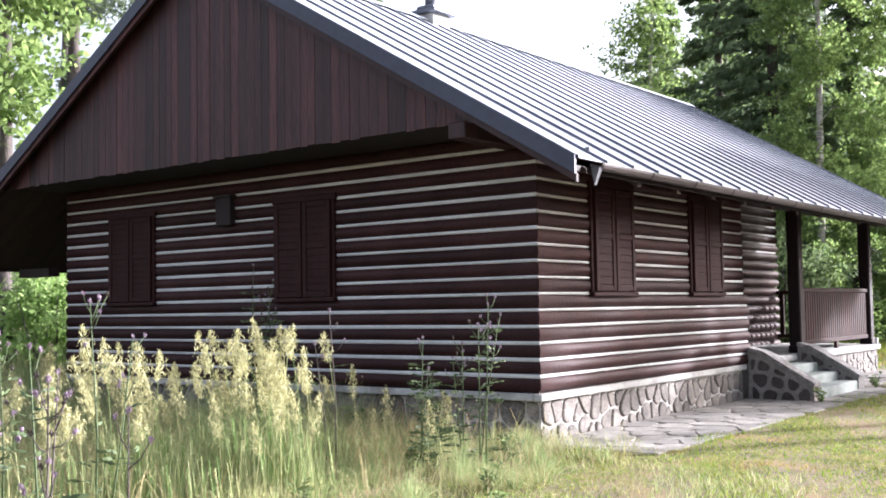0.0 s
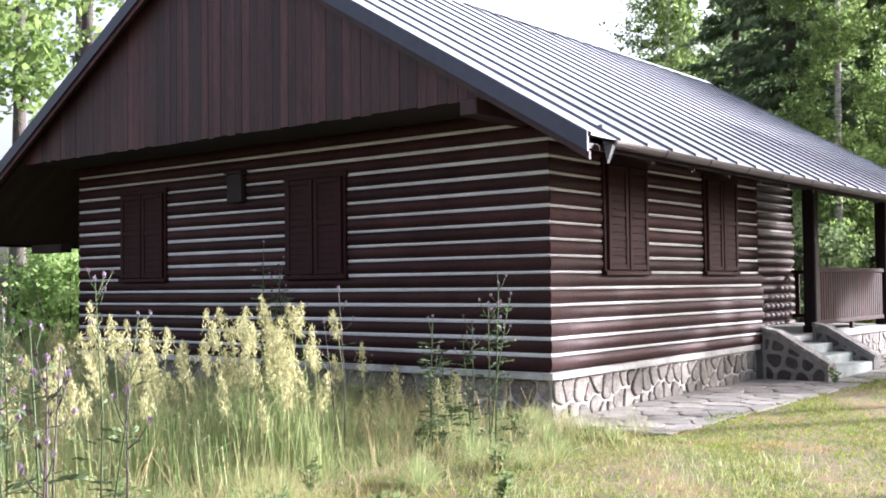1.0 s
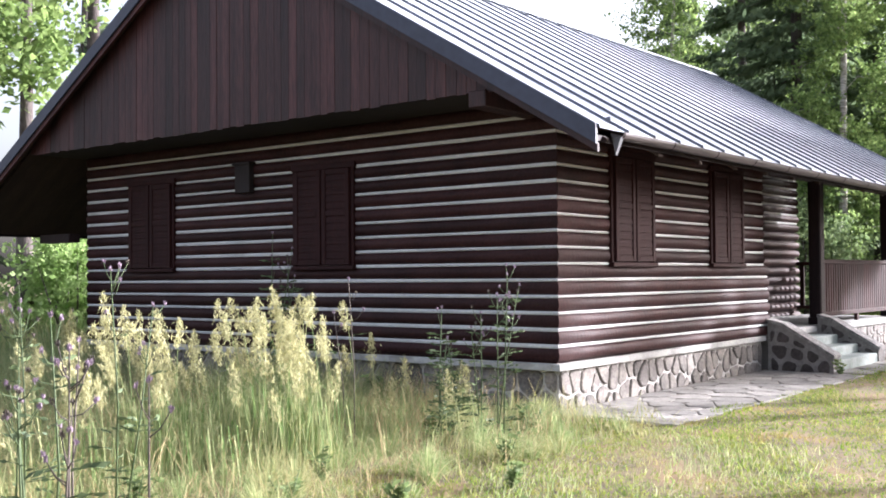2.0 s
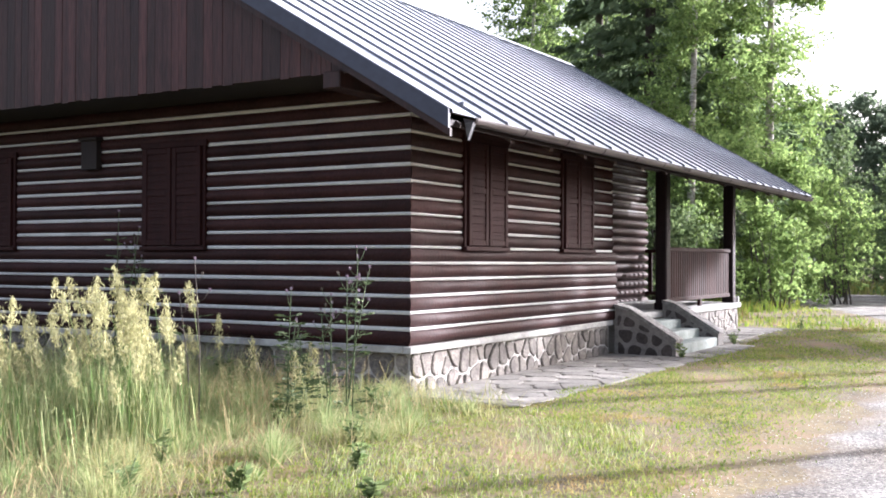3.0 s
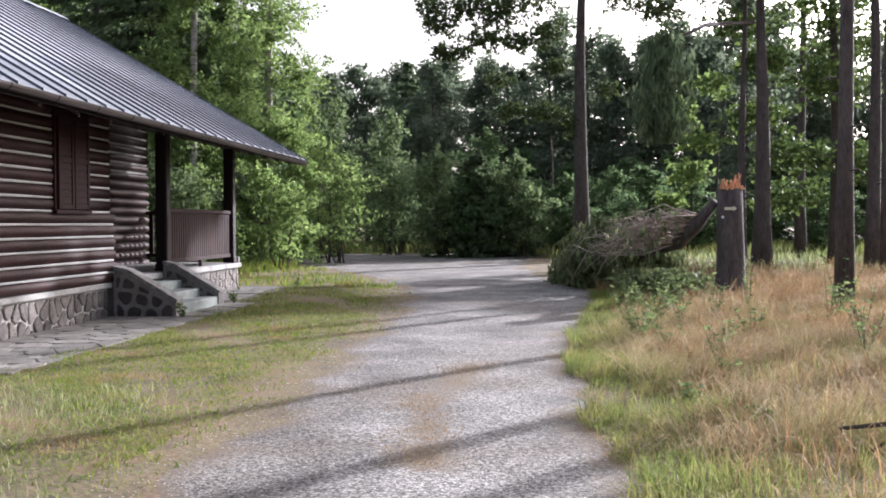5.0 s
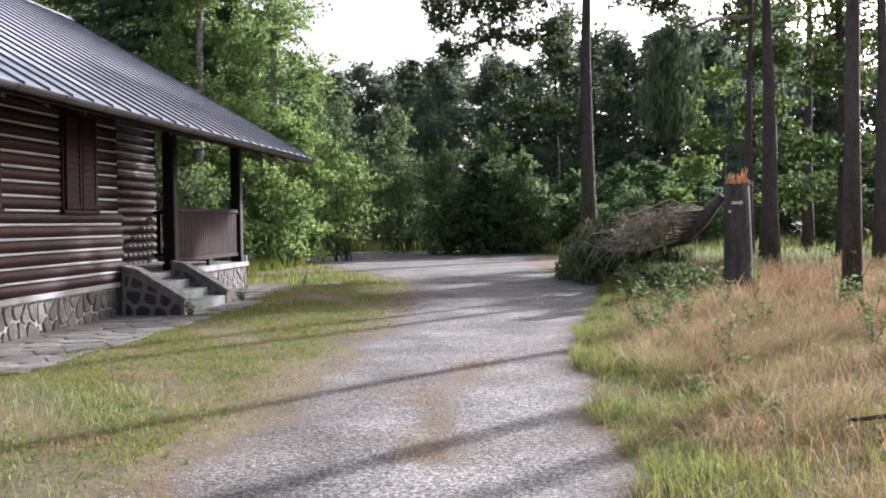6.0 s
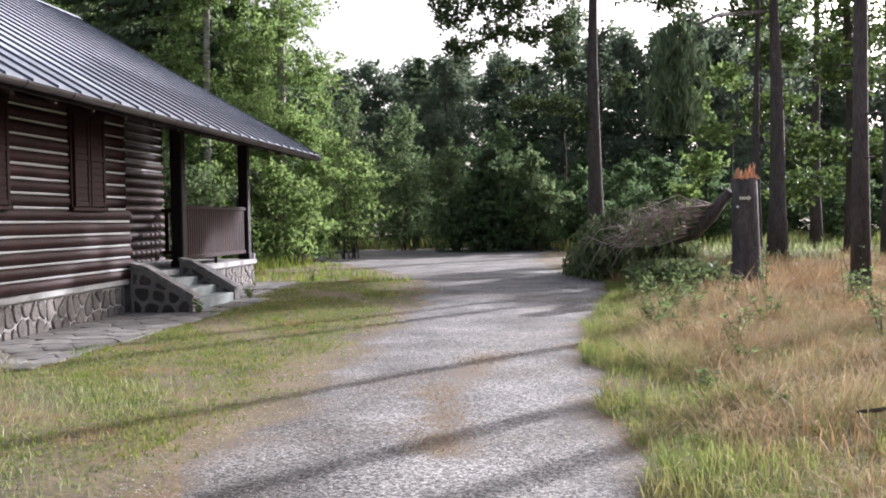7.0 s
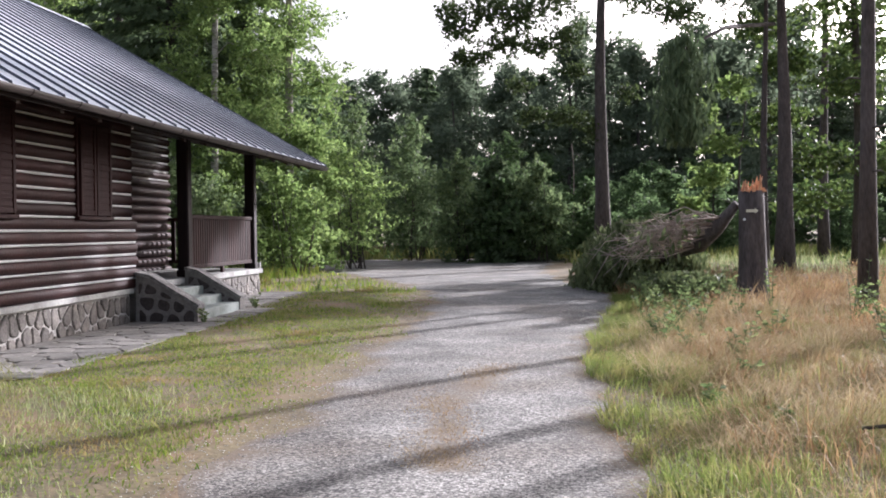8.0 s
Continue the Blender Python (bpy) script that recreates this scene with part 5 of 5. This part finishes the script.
ragged = RNG.normal(0, 0.10, len(X)) - 0.32 * np.clip(np.sin(X * 2.9 + 1.7 * np.sin(Y * 2.1)) * np.sin(Y * 3.3 + 0.8 * np.sin(Y * 7.1)), -0.8, 1)
X, Y = pick(X, Y, off_apron(X, Y), road_clear(X + ragged, Y))
dens = (RNG.random(len(X)) < np.clip(1.15 - 0.045 * (Y + 6), 0.35, 1)) & (RNG.random(len(X)) < np.clip((np.interp(Y, ROAD_TAB[:, 0], ROAD_TAB[:, 1]) - X) / 0.9 + 0.25, 0.15, 1))
X, Y = X[dens], Y[dens]
blades("lawn_grass", X, Y, RNG.uniform(0.02, 0.055, len(X)) * (1 + 0.5 * (np.sin(X * 1.7) * np.sin(Y * 1.3) > 0.3)), RNG.uniform(0.004, 0.010, len(X)) * (1 + 0.05 * (Y + 6)), M_GRASS, 1.6, label="short mown lawn grass, half dried out", category="grass")
X, Y = field(52000, 1.4, 4.4, -5.6, 11, 0.9, 0.55, 4)
X, Y = pick(X, Y, off_apron(X, Y), road_clear(X + 0.3, Y))
blades("green_tufts", X, Y, RNG.uniform(0.04, 0.10, len(X)) * 0.8, RNG.uniform(0.004, 0.008, len(X)), M_LUSH, 1.5, label="fresh green tufts in the lawn", category="grass")
X, Y = field(90000, 4.6, 6.9, -5, 3, 1.1, 0.0, 6)
k = (np.abs(X - 5.75 - 0.15 * np.sin(Y)) < 0.34 * RNG.uniform(0.2, 1, len(X))) & (Y > -3.8) & (Y < 0.9)
X, Y = X[k], Y[k]
blades("track_grass", X, Y, RNG.uniform(0.02, 0.06, len(X)), RNG.uniform(0.004, 0.008, len(X)), M_DRY, 1.6, label="sparse dry grass between the wheel lanes", category="grass")

# meadow before the gable
X, Y = field(88000, -12.5, 4.2, -8.6, 0.0, 0.6, -0.9, 2)
edge = X < np.where(Y > -0.9, 1.5, 3.3) + 0.35 * np.sin(Y * 2.3) + RNG.normal(0, 0.35, len(X))
X, Y = pick(X, Y, edge, off_apron(X, Y))
tall = np.clip((0.9 - X) / 3.0, 0.0, 1) * np.clip(0.55 + 0.25 * np.sin(X * 1.3 + Y) + (Y < -1.0) * 0.2, 0.2, 1)
H = (0.10 + 0.14 * (np.sin(X * 2.1 + Y) * np.cos(Y * 1.7) > -0.2) + 0.58 * tall) * RNG.uniform(0.55, 1.25, len(X))
H *= np.where(X > 1.4, 0.42, 1.0)
blades("meadow_grass", X, Y, H, RNG.uniform(0.0022, 0.005, len(X)) * np.where(RNG.random(len(X)) < 0.15, 2.0, 1.0), M_TALL, 1.7, 0.8, label="tall green and straw-coloured meadow grass", category="grass")
X, Y = field(15000, -26, -9.2, -7, 9, 0.5, -0.9, 3)
blades("far_meadow_grass", X, Y, RNG.uniform(0.4, 1.0, len(X)), RNG.uniform(0.012, 0.03, len(X)), M_TALL, 0.5, label="sunlit pale meadow grass beyond the cabin", category="grass")

# dry verge on the other side of the road
X, Y = field(80000, 6.7, 15.5, -6.5, 22, 0.55, -0.8, 5)
X, Y = pick(X, Y, road_clear(X + RNG.normal(0, 0.12, len(X)), Y), RNG.random(len(X)) < np.clip(1.1 - 0.03 * (Y + 6), 0.3, 1))
rise = np.clip((X - np.interp(Y, ROAD_TAB[:, 0], ROAD_TAB[:, 2])) / 1.6, 0.15, 1)
hum = np.clip(0.55 + 0.5 * np.sin(X * 1.9 + 1.3 * np.sin(Y * 0.8)) * np.cos(Y * 1.4 + 0.6 * X) + 0.3 * np.sin(X * 4.1 + Y * 2.7), 0.18, 1.3)
blades("dry_grass", X, Y, (0.07 + 0.42 * rise * hum) * RNG.uniform(0.35, 1.2, len(X)), RNG.uniform(0.003, 0.0065, len(X)) * (1 + 0.05 * (Y + 6)), M_DRY, 1.9, 0.8, label="tangled dry straw-coloured grass at the roadside", category="grass")
X, Y = field(36000, 7.2, 12.5, -6.0, 7, 0.8, -0.4, 15)
X, Y = pick(X, Y, road_clear(X, Y, -0.35))
mound = np.clip(0.5 + 0.6 * np.sin(X * 2.4 + 1.1 * np.sin(Y * 1.3)) * np.cos(Y * 1.8 + 0.5 * X), 0.15, 1.1)
blades("straw_thatch", X, Y, (0.10 + 0.34 * mound) * RNG.uniform(0.6, 1.3, len(X)), RNG.uniform(0.0025, 0.005, len(X)) * (1 + 0.05 * (Y + 6)), M_STRAW, 2.7, label="flattened pale straw in matted heaps", category="grass")
X, Y = field(26000, 7.6, 13.5, -5.5, 14, 0.75, 0.5, 21)
blades("rusty_grass", X, Y, RNG.uniform(0.12, 0.42, len(X)), RNG.uniform(0.004, 0.009, len(X)) * (1 + 0.04 * (Y + 6)), M_RUST, 1.9, 0.8, label="rust-brown withered grass tufts", category="grass")
X, Y = field(30000, 7.5, 14.5, -5.5, 16, 0.9, 0.75, 33)
blades("tuft_grass", X, Y, RNG.uniform(0.10, 0.28, len(X)), RNG.uniform(0.004, 0.008, len(X)), M_LUSH, 1.3, 1.0, label="green tufts among the dry grass", category="grass")
X, Y = field(88000, 6.6, 10.2, -6, 11, 0.8, -0.7, 9)
X, Y = pick(X, Y, road_clear(X + 0.1, Y), X < np.interp(Y, ROAD_TAB[:, 0], ROAD_TAB[:, 2]) + 0.75 + 0.35 * np.sin(Y * 1.9) + 1.6 * RNG.random(len(X)) ** 3)
blades("verge_grass", X, Y, RNG.uniform(0.04, 0.22, len(X)) * np.where(np.sin(Y * 2.7 + X) > 0.2, 1.3, 0.7), RNG.uniform(0.004, 0.009, len(X)), M_LUSH, 1.4, 0.7, label="yellow-green grass along the road edge", category="grass")
X, Y = field(26000, -16, 26, 30, 46, 0.4, -0.6, 10)
X, Y = pick(X, Y, road_clear(X, Y) | (Y > 36))
blades("roadside_grass", X, Y, RNG.uniform(0.15, 0.7, len(X)), RNG.uniform(0.02, 0.05, len(X)), M_LUSH, 0.5, label="green grass at the foot of the bushes", category="grass")
X, Y = field(16000, -6, 3.6, 12.8, 31, 0.5, -0.4, 11)
X, Y = pick(X, Y, road_clear(X + 0.2, Y), off_apron(X, Y))
blades("corner_grass", X, Y, RNG.uniform(0.05, 0.3, len(X)) * np.where(X < -1, 1.6, 0.6), RNG.uniform(0.01, 0.03, len(X)), M_GRASS, 0.6, label="rough grass behind the porch", category="grass")

def tussocks(name, spots, per, mat, **tags):
    """Grass in arching tufts, the blades of each springing from one foot."""
    B, O, H = [], [], []
    for x, y, r, h in spots:
        a, q = RNG.uniform(0, 2 * math.pi, per), RNG.uniform(0, 1, per) ** 0.6
        d = np.stack([np.cos(a), np.sin(a), np.zeros(per)], -1)
        foot = np.stack([x + d[:, 0] * q * r * 0.35, y + d[:, 1] * q * r * 0.35, np.zeros(per)], -1)
        foot[:, 2] = ground_z(foot[:, 0], foot[:, 1]) - 0.01
        B.append(foot)
        O.append(d * (q * r * RNG.uniform(0.5, 1.3, per))[:, None])
        H.append(h * (1.05 - 0.6 * q) * RNG.uniform(0.6, 1.15, per))
    B, O, H = np.concatenate(B), np.concatenate(O), np.concatenate(H)
    n = len(B)
    t = RNG.uniform(0, 2 * math.pi, n)
    side = np.stack([np.cos(t), np.sin(t), np.zeros(n)], -1) * RNG.uniform(0.0012, 0.0026, n)[:, None] * (1 + 0.04 * np.clip(B[:, 1:2] + 6, 0, 30))
    up = np.array([0, 0, 1.0])
    m1 = B + O * 0.3 + up * (H * 0.7)[:, None]
    m2 = B + O * 0.75 + up * H[:, None]
    tip = B + O * 1.25 + up * (H * RNG.uniform(0.45, 1.0, n))[:, None]
    V = np.stack([B - side, B + side, m1 + side, m1 - side, m2 + side * 0.7, m2 - side * 0.7, tip], 1)
    i = np.arange(n)[:, None] * 7
    T = np.concatenate([i + [0, 1, 2], i + [0, 2, 3], i + [3, 2, 4], i + [3, 4, 5], i + [5, 4, 6]], 1)
    return tagged(tri_mesh(name, V.reshape(-1, 3), T.reshape(-1, 3), mat), kind="stuff", **tags)


def scatter(n, x0, x1, y0, y1, r0, r1, h0, h1, seed, clear=0.0):
    rnd = random.Random(seed)
    out = []
    while len(out) < n:
        x, y = rnd.uniform(x0, x1), y0 + (y1 - y0) * rnd.random() ** 1.4
        e = np.interp(y, ROAD_TAB[:, 0], ROAD_TAB[:, 2])
        if x > e + clear:
            out.append((x, y, rnd.uniform(r0, r1), rnd.uniform(h0, h1) * (0.55 + 0.45 * min(1, (x - e) / 1.2))))
    return out


tussocks("straw_tussock_grass", scatter(95, 7.6, 13.0, -5.5, 12, 0.3, 0.65, 0.16, 0.38, 1, 0.5), 170, M_STRAW, label="arching tussocks of bleached straw", category="grass")
tussocks("brown_tussock_grass", scatter(38, 7.8, 13.5, -5.0, 13, 0.25, 0.55, 0.2, 0.42, 2, 0.6), 150, M_RUST, label="arching tussocks of rust-brown dead grass", category="grass")
tussocks("green_tussock_grass", scatter(48, 7.0, 9.2, -5.0, 12, 0.12, 0.30, 0.08, 0.22, 3, 0.1), 80, M_LUSH, label="fresh green tussocks near the road edge", category="grass")
rnd = random.Random(44)
tussocks("meadow_tussock_grass", [(rnd.uniform(-2.0, 1.5), rnd.uniform(-6.2, -0.7), rnd.uniform(0.15, 0.45), rnd.uniform(0.12, 0.36)) for _ in range(100)], 120, M_TALL, label="leaning tussocks of green and straw grass", category="grass")

X, Y = field(15000, 8.5, 34, 19, 42, 0.5, -0.8, 17)
X, Y = pick(X, Y, road_clear(X - 0.4, Y))
blades("woodland_edge_grass", X, Y, RNG.uniform(0.15, 0.55, len(X)), RNG.uniform(0.012, 0.03, len(X)), M_TALL, 1.2, 0.8, label="rough grass running up to the wood", category="grass")

X, Y = field(5200, -5.5, 1.6, -6.4, -0.4, 0.9, -0.5, 52)
X, Y = pick(X, Y, off_apron(X, Y))
blades("straw_stalks", X, Y, RNG.uniform(0.25, 0.8, len(X)) * np.where(X > 0.4, 0.6, 1.0), RNG.uniform(0.003, 0.006, len(X)), M_STRAW, 1.5, label="bleached bent grass stalks in the meadow", category="grass")

# loose stones on the track
n = 16000
Y = -5.2 + RNG.uniform(0, 1, n) ** 1.5 * 22
a, b = np.interp(Y, ROAD_TAB[:, 0], ROAD_TAB[:, 1]), np.interp(Y, ROAD_TAB[:, 0], ROAD_TAB[:, 2])
X = a - 0.3 + RNG.uniform(0, 1, n) * (b - a + 0.6)
C = np.stack([X, Y, ground_z(X, Y) + 0.016], -1)
s = RNG.uniform(0.003, 0.0095, n) * (1 + 0.02 * (Y + 5))
ax = RNG.normal(size=(n, 3, 3))
ax = unit(ax)
O = np.array([[1, 0, 0], [-1, 0, 0], [0, 1, 0], [0, -1, 0], [0, 0, 1], [0, 0, -1]]) * [1, 1, 0.7]
V = C[:, None] + (O[None] @ np.linalg.qr(RNG.normal(size=(n, 3, 3)))[0]) * s[:, None, None] * RNG.uniform(0.7, 1.3, (n, 6, 1)) * np.array([1, 1, 0.35])
F = np.array([[0, 2, 4], [2, 1, 4], [1, 3, 4], [3, 0, 4], [2, 0, 5], [1, 2, 5], [3, 1, 5], [0, 3, 5]])
tagged(tri_mesh("gravel", V.reshape(-1, 3), (np.arange(n)[:, None, None] * 6 + F[None]).reshape(-1, 3), M_PEBBLE), "loose grey gravel stones on the track", "gravel", kind="stuff")


# ---- tall reed grass with pale plumes ----
def reed_clump(x, y, stalks, h, spread, seed):
    rnd = random.Random(seed)
    ob = empty("reed_grass", on_ground(x, y), label="tall reed grass clump with pale cream plumes", category="grass clump", group="reed grass before the gable")
    spec, P, D = [], [], []
    for i in range(stalks):
        bx, by = rnd.gauss(0, spread), rnd.gauss(0, spread)
        lx, ly = rnd.gauss(-0.06, 0.10), rnd.gauss(-0.06, 0.10)
        hh = h * rnd.uniform(0.62, 1.06)
        top = Vector((bx + lx, by + ly, hh))
        foot = Vector((bx, by, -0.02))
        mid = foot.lerp(top, 0.55) - Vector((lx, ly, 0)) * 0.2
        spec.append(([foot, mid, top], [0.0035, 0.0028, 0.0015]))
        Lp = rnd.uniform(0.20, 0.32)
        for _ in range(150):
            u = rnd.random()
            w = 0.026 * math.sin(math.pi * (0.12 + 0.85 * u)) + 0.004
            q = top + Vector((lx * 0.3 * u, ly * 0.3 * u, 0.02 + Lp * (u - 0.75)))
            P.append((q.x + rnd.gauss(0, w), q.y + rnd.gauss(0, w), q.z + rnd.gauss(0, 0.01)))
            D.append((rnd.gauss(0, .5), rnd.gauss(0, .5), 1))
    tagged(tubes("stalk_cluster", spec, M_TALL, ob, sides=4), kind="stuff")
    V, T = leaf_tris(np.array(P), 0.021, 0.17, np.array(D))
    tagged(tri_mesh("plume_cluster", V, T, M_PANICLE, ob), kind="stuff")
    n = stalks * 9
    aa = RNG.uniform(0, 6.28, n)
    bX, bY = RNG.normal(0, spread, n), RNG.normal(0, spread, n)
    H = h * RNG.uniform(0.45, 0.9, n)
    out = np.stack([np.cos(aa), np.sin(aa), np.zeros(n)], -1)
    side = np.stack([-np.sin(aa), np.cos(aa), np.zeros(n)], -1) * 0.0035
    base = np.stack([bX, bY, np.full(n, -0.02)], -1)
    m1 = base + out * 0.10 * H[:, None] + np.array([0, 0, 1]) * 0.6 * H[:, None]
    tp = base + out * (RNG.uniform(0.3, 0.85, n) * H)[:, None] + np.array([0, 0, 1]) * (RNG.uniform(0.35, 0.85, n) * H)[:, None]
    V = np.stack([base - side, base + side, m1 + side, m1 - side, tp], 1)
    i = np.arange(n)[:, None] * 5
    tagged(tri_mesh("leafage", V.reshape(-1, 3), np.concatenate([i + [0, 1, 2], i + [0, 2, 3], i + [3, 2, 4]], 1).reshape(-1, 3), M_TALL, ob), kind="stuff")
    return ob


def from_eye(angle, d):
    """A place on the ground at d metres and an angle left of +y, seen from where the walk begins."""
    a = radians(angle)
    return 6.34 - d * math.sin(a), -9.9 + d * math.cos(a)


CLUMPS = [(47.4, 9.0, 20, 1.30, 0.20), (46.3, 8.6, 13, 1.22, 0.16), (48.8, 9.4, 10, 1.22, 0.18), (51.2, 9.0, 5, 1.1, 0.2), (52.6, 8.8, 12, 1.16, 0.16), (53.9, 8.4, 9, 1.28, 0.12), (56.5, 8.2, 5, 1.02, 0.22),
          (58.8, 7.6, 5, 1.0, 0.25), (60.0, 8.5, 6, 1.1, 0.3), (49.8, 8.0, 4, 0.95, 0.25), (45.0, 8.8, 5, 0.95, 0.12), (55.0, 10.5, 6, 1.05, 0.3), (58.0, 11.0, 7, 1.15, 0.4), (44.0, 9.4, 3, 1.42, 0.08), (43.0, 9.6, 3, 0.92, 0.12), (40.6, 9.8, 3, 0.72, 0.2), (37.4, 9.6, 3, 0.66, 0.2)]
for k, (ang, d, n, h, sp) in enumerate(CLUMPS):
    reed_clump(*from_eye(ang, d), n, h, sp, 100 + k)


def thistle(x, y, h, seed, stems=2, dark=False, flowers=5, leafy=14):
    rnd = random.Random(seed)
    ob = empty("thistle", on_ground(x, y), label="tall thin thistle with faded purple heads", category="thistle", group="thistles in the meadow")
    spec, heads, P, D = [], [], [], []
    for s in range(stems):
        a = rnd.uniform(0, 6.28)
        lean = 0.12 * h * (0.4 if s == 0 else 1)
        top = Vector((lean * math.cos(a), lean * math.sin(a), h * (1 if s == 0 else rnd.uniform(0.75, 0.95))))
        foot = Vector((rnd.gauss(0, 0.03), rnd.gauss(0, 0.03), -0.02))
        mid = foot.lerp(top, 0.5) + Vector((rnd.gauss(0, .02), rnd.gauss(0, .02), 0))
        spec.append(([foot, mid, top], [0.007, 0.006, 0.003]))
        heads.append(top)
        for _ in range(flowers):
            u = rnd.uniform(0.72, 0.97)
            q = mid.lerp(top, (u - 0.5) * 2)
            b = rnd.uniform(0, 6.28)
            t = q + Vector((math.cos(b) * rnd.uniform(0.04, 0.13), math.sin(b) * rnd.uniform(0.04, 0.13), rnd.uniform(0.05, 0.16)))
            spec.append(([q, q.lerp(t, 0.5) - Vector((0, 0, 0.02)), t], [0.0035, 0.003, 0.002]))
            heads.append(t)
        for _ in range(leafy):
            u = rnd.uniform(0.1, 0.85)
            q = foot.lerp(top, u)
            b = rnd.uniform(0, 6.28)
            for k in range(4):
                r = 0.03 + 0.035 * k
                P.append((q.x + math.cos(b) * r, q.y + math.sin(b) * r, q.z + 0.3 * r - 1.2 * r * r))
                D.append((math.cos(b) * 3, math.sin(b) * 3, 0.8))
    for one in spec:
        tubes("stem", [one], M_DARKSTALK if dark else M_STALK, ob, sides=5)
    if P:
        V, T = leaf_tris(np.array(P), 0.028, 0.38, np.array(D))
        tagged(tri_mesh("leafage", V, T, M_STALK, ob), kind="stuff")
    for c in heads:
        Q = np.array(tuple(c)) + unit(RNG.normal(size=(26, 3))) * RNG.uniform(0.004, 0.013, (26, 1)) + np.array([0, 0, 0.008])
        V, T = leaf_tris(Q, 0.009, 0.4, np.tile([0, 0, 1.5], (26, 1)))
        tri_mesh("flower_head", V, T, M_FLOWER if rnd.random() < 0.75 else M_DARKSTALK, ob)
    return ob


for k, (ang, d, h, stems, dark, fl, lf) in enumerate([(59.2, 5.2, 1.36, 3, False, 6, 10), (58.4, 4.6, 1.25, 2, True, 6, 4), (55.3, 6.8, 1.58, 2, False, 6, 10), (54.6, 4.4, 1.13, 1, True, 2, 2), (60.2, 6.5, 1.5, 2, False, 6, 8), (57.2, 5.5, 1.22, 1, True, 4, 4),
                                                      (35.6, 9.6, 1.50, 3, False, 6, 16), (36.4, 9.8, 1.15, 2, False, 5, 14), (38.9, 9.6, 1.22, 2, False, 1, 40), (38.2, 9.9, 0.9, 2, False, 1, 40), (47.6, 12.2, 2.0, 3, False, 2, 30), (46.5, 12.4, 1.75, 2, False, 4, 26), (43.6, 9.2, 1.5, 2, True, 2, 3)]):
    thistle(*from_eye(ang, d), h, 200 + k, stems, dark, fl, lf)


def weed(x, y, h, seed):
    """A leafy weed beside the wall or the road."""
    rnd = random.Random(seed)
    ob = empty("weed", on_ground(x, y), label="small leafy green weed", category="weed", group="weeds by the path")
    spec, P, D = [], [], []
    for s in range(5):
        a, l = rnd.uniform(0, 6.28), rnd.uniform(0.10, 0.55) * h
        top = Vector((l * math.cos(a), l * math.sin(a), h * rnd.uniform(0.6, 1)))
        spec.append(([Vector((0, 0, -0.02)), top * 0.55, top], [0.005, 0.004, 0.002]))
        for _ in range(13):
            u = rnd.uniform(0.15, 1)
            b = rnd.uniform(0, 6.28)
            q = top * u
            P.append((q.x + 0.03 * math.cos(b), q.y + 0.03 * math.sin(b), q.z))
            D.append((math.cos(b) * 2, math.sin(b) * 2, 0.6))
    for one in spec:
        tubes("stem", [one], M_STALK, ob, sides=4)
    V, T = leaf_tris(np.array(P), 0.042, 0.34, np.array(D))
    tagged(tri_mesh("leafage", V, T, M_WEED, ob), kind="stuff")
    return ob


for k, (x, y, h) in enumerate([(1.15, 8.35, 0.3), (1.2, 5.5, 0.25), (7.6, 2.4, 0.5), (8.0, 4.6, 0.62), (8.4, 6.1, 0.75), (7.7, 5.6, 0.5), (8.3, 1.0, 0.4), (9.4, -1.0, 0.5), (9.0, 3.0, 0.6), (10.3, 4.6, 0.9), (7.9, 8.4, 0.7), (8.5, 9.0, 0.8), (1.2, 12.9, 0.4), (7.75, 3.3, 0.45), (8.15, 5.2, 0.7), (7.9, 1.7, 0.35), (8.05, 6.8, 0.6), (8.5, 9.6, 0.7), (8.8, 8.7, 0.6), (9.2, 9.1, 0.75), (8.2, 10.2, 0.6), (8.0, 7.6, 0.5), (8.3, 7.9, 0.65), (7.85, 4.0, 0.4), (8.35, 5.4, 0.5), (10.6, 5.2, 0.7),
                             (1.7, -4.6, 0.22), (2.3, -5.3, 0.2), (1.1, -5.0, 0.28), (0.6, -4.2, 0.3), (1.9, -3.6, 0.2), (0.2, -2.4, 0.4), (0.7, -1.6, 0.34), (-0.3, -1.2, 0.45), (-0.9, -0.8, 0.5), (2.6, -4.4, 0.16), (1.3, -2.8, 0.26), (-1.6, -1.0, 0.42), (2.9, -5.6, 0.16), (0.3, -5.6, 0.3),
                             (7.8, 7.0, 0.7), (7.95, 6.2, 0.55), (8.6, 6.6, 0.8), (8.3, 4.1, 0.5), (8.9, 5.0, 0.6), (9.6, 6.4, 0.9), (10.4, 3.4, 0.7), (9.9, 1.6, 0.6), (8.1, -0.4, 0.3), (7.7, -1.6, 0.2), (8.0, -2.6, 0.22), (11.0, 6.6, 0.9), (9.1, 7.6, 0.8), (8.6, 2.2, 0.35)]):
    weed(x, y, h, 300 + k)
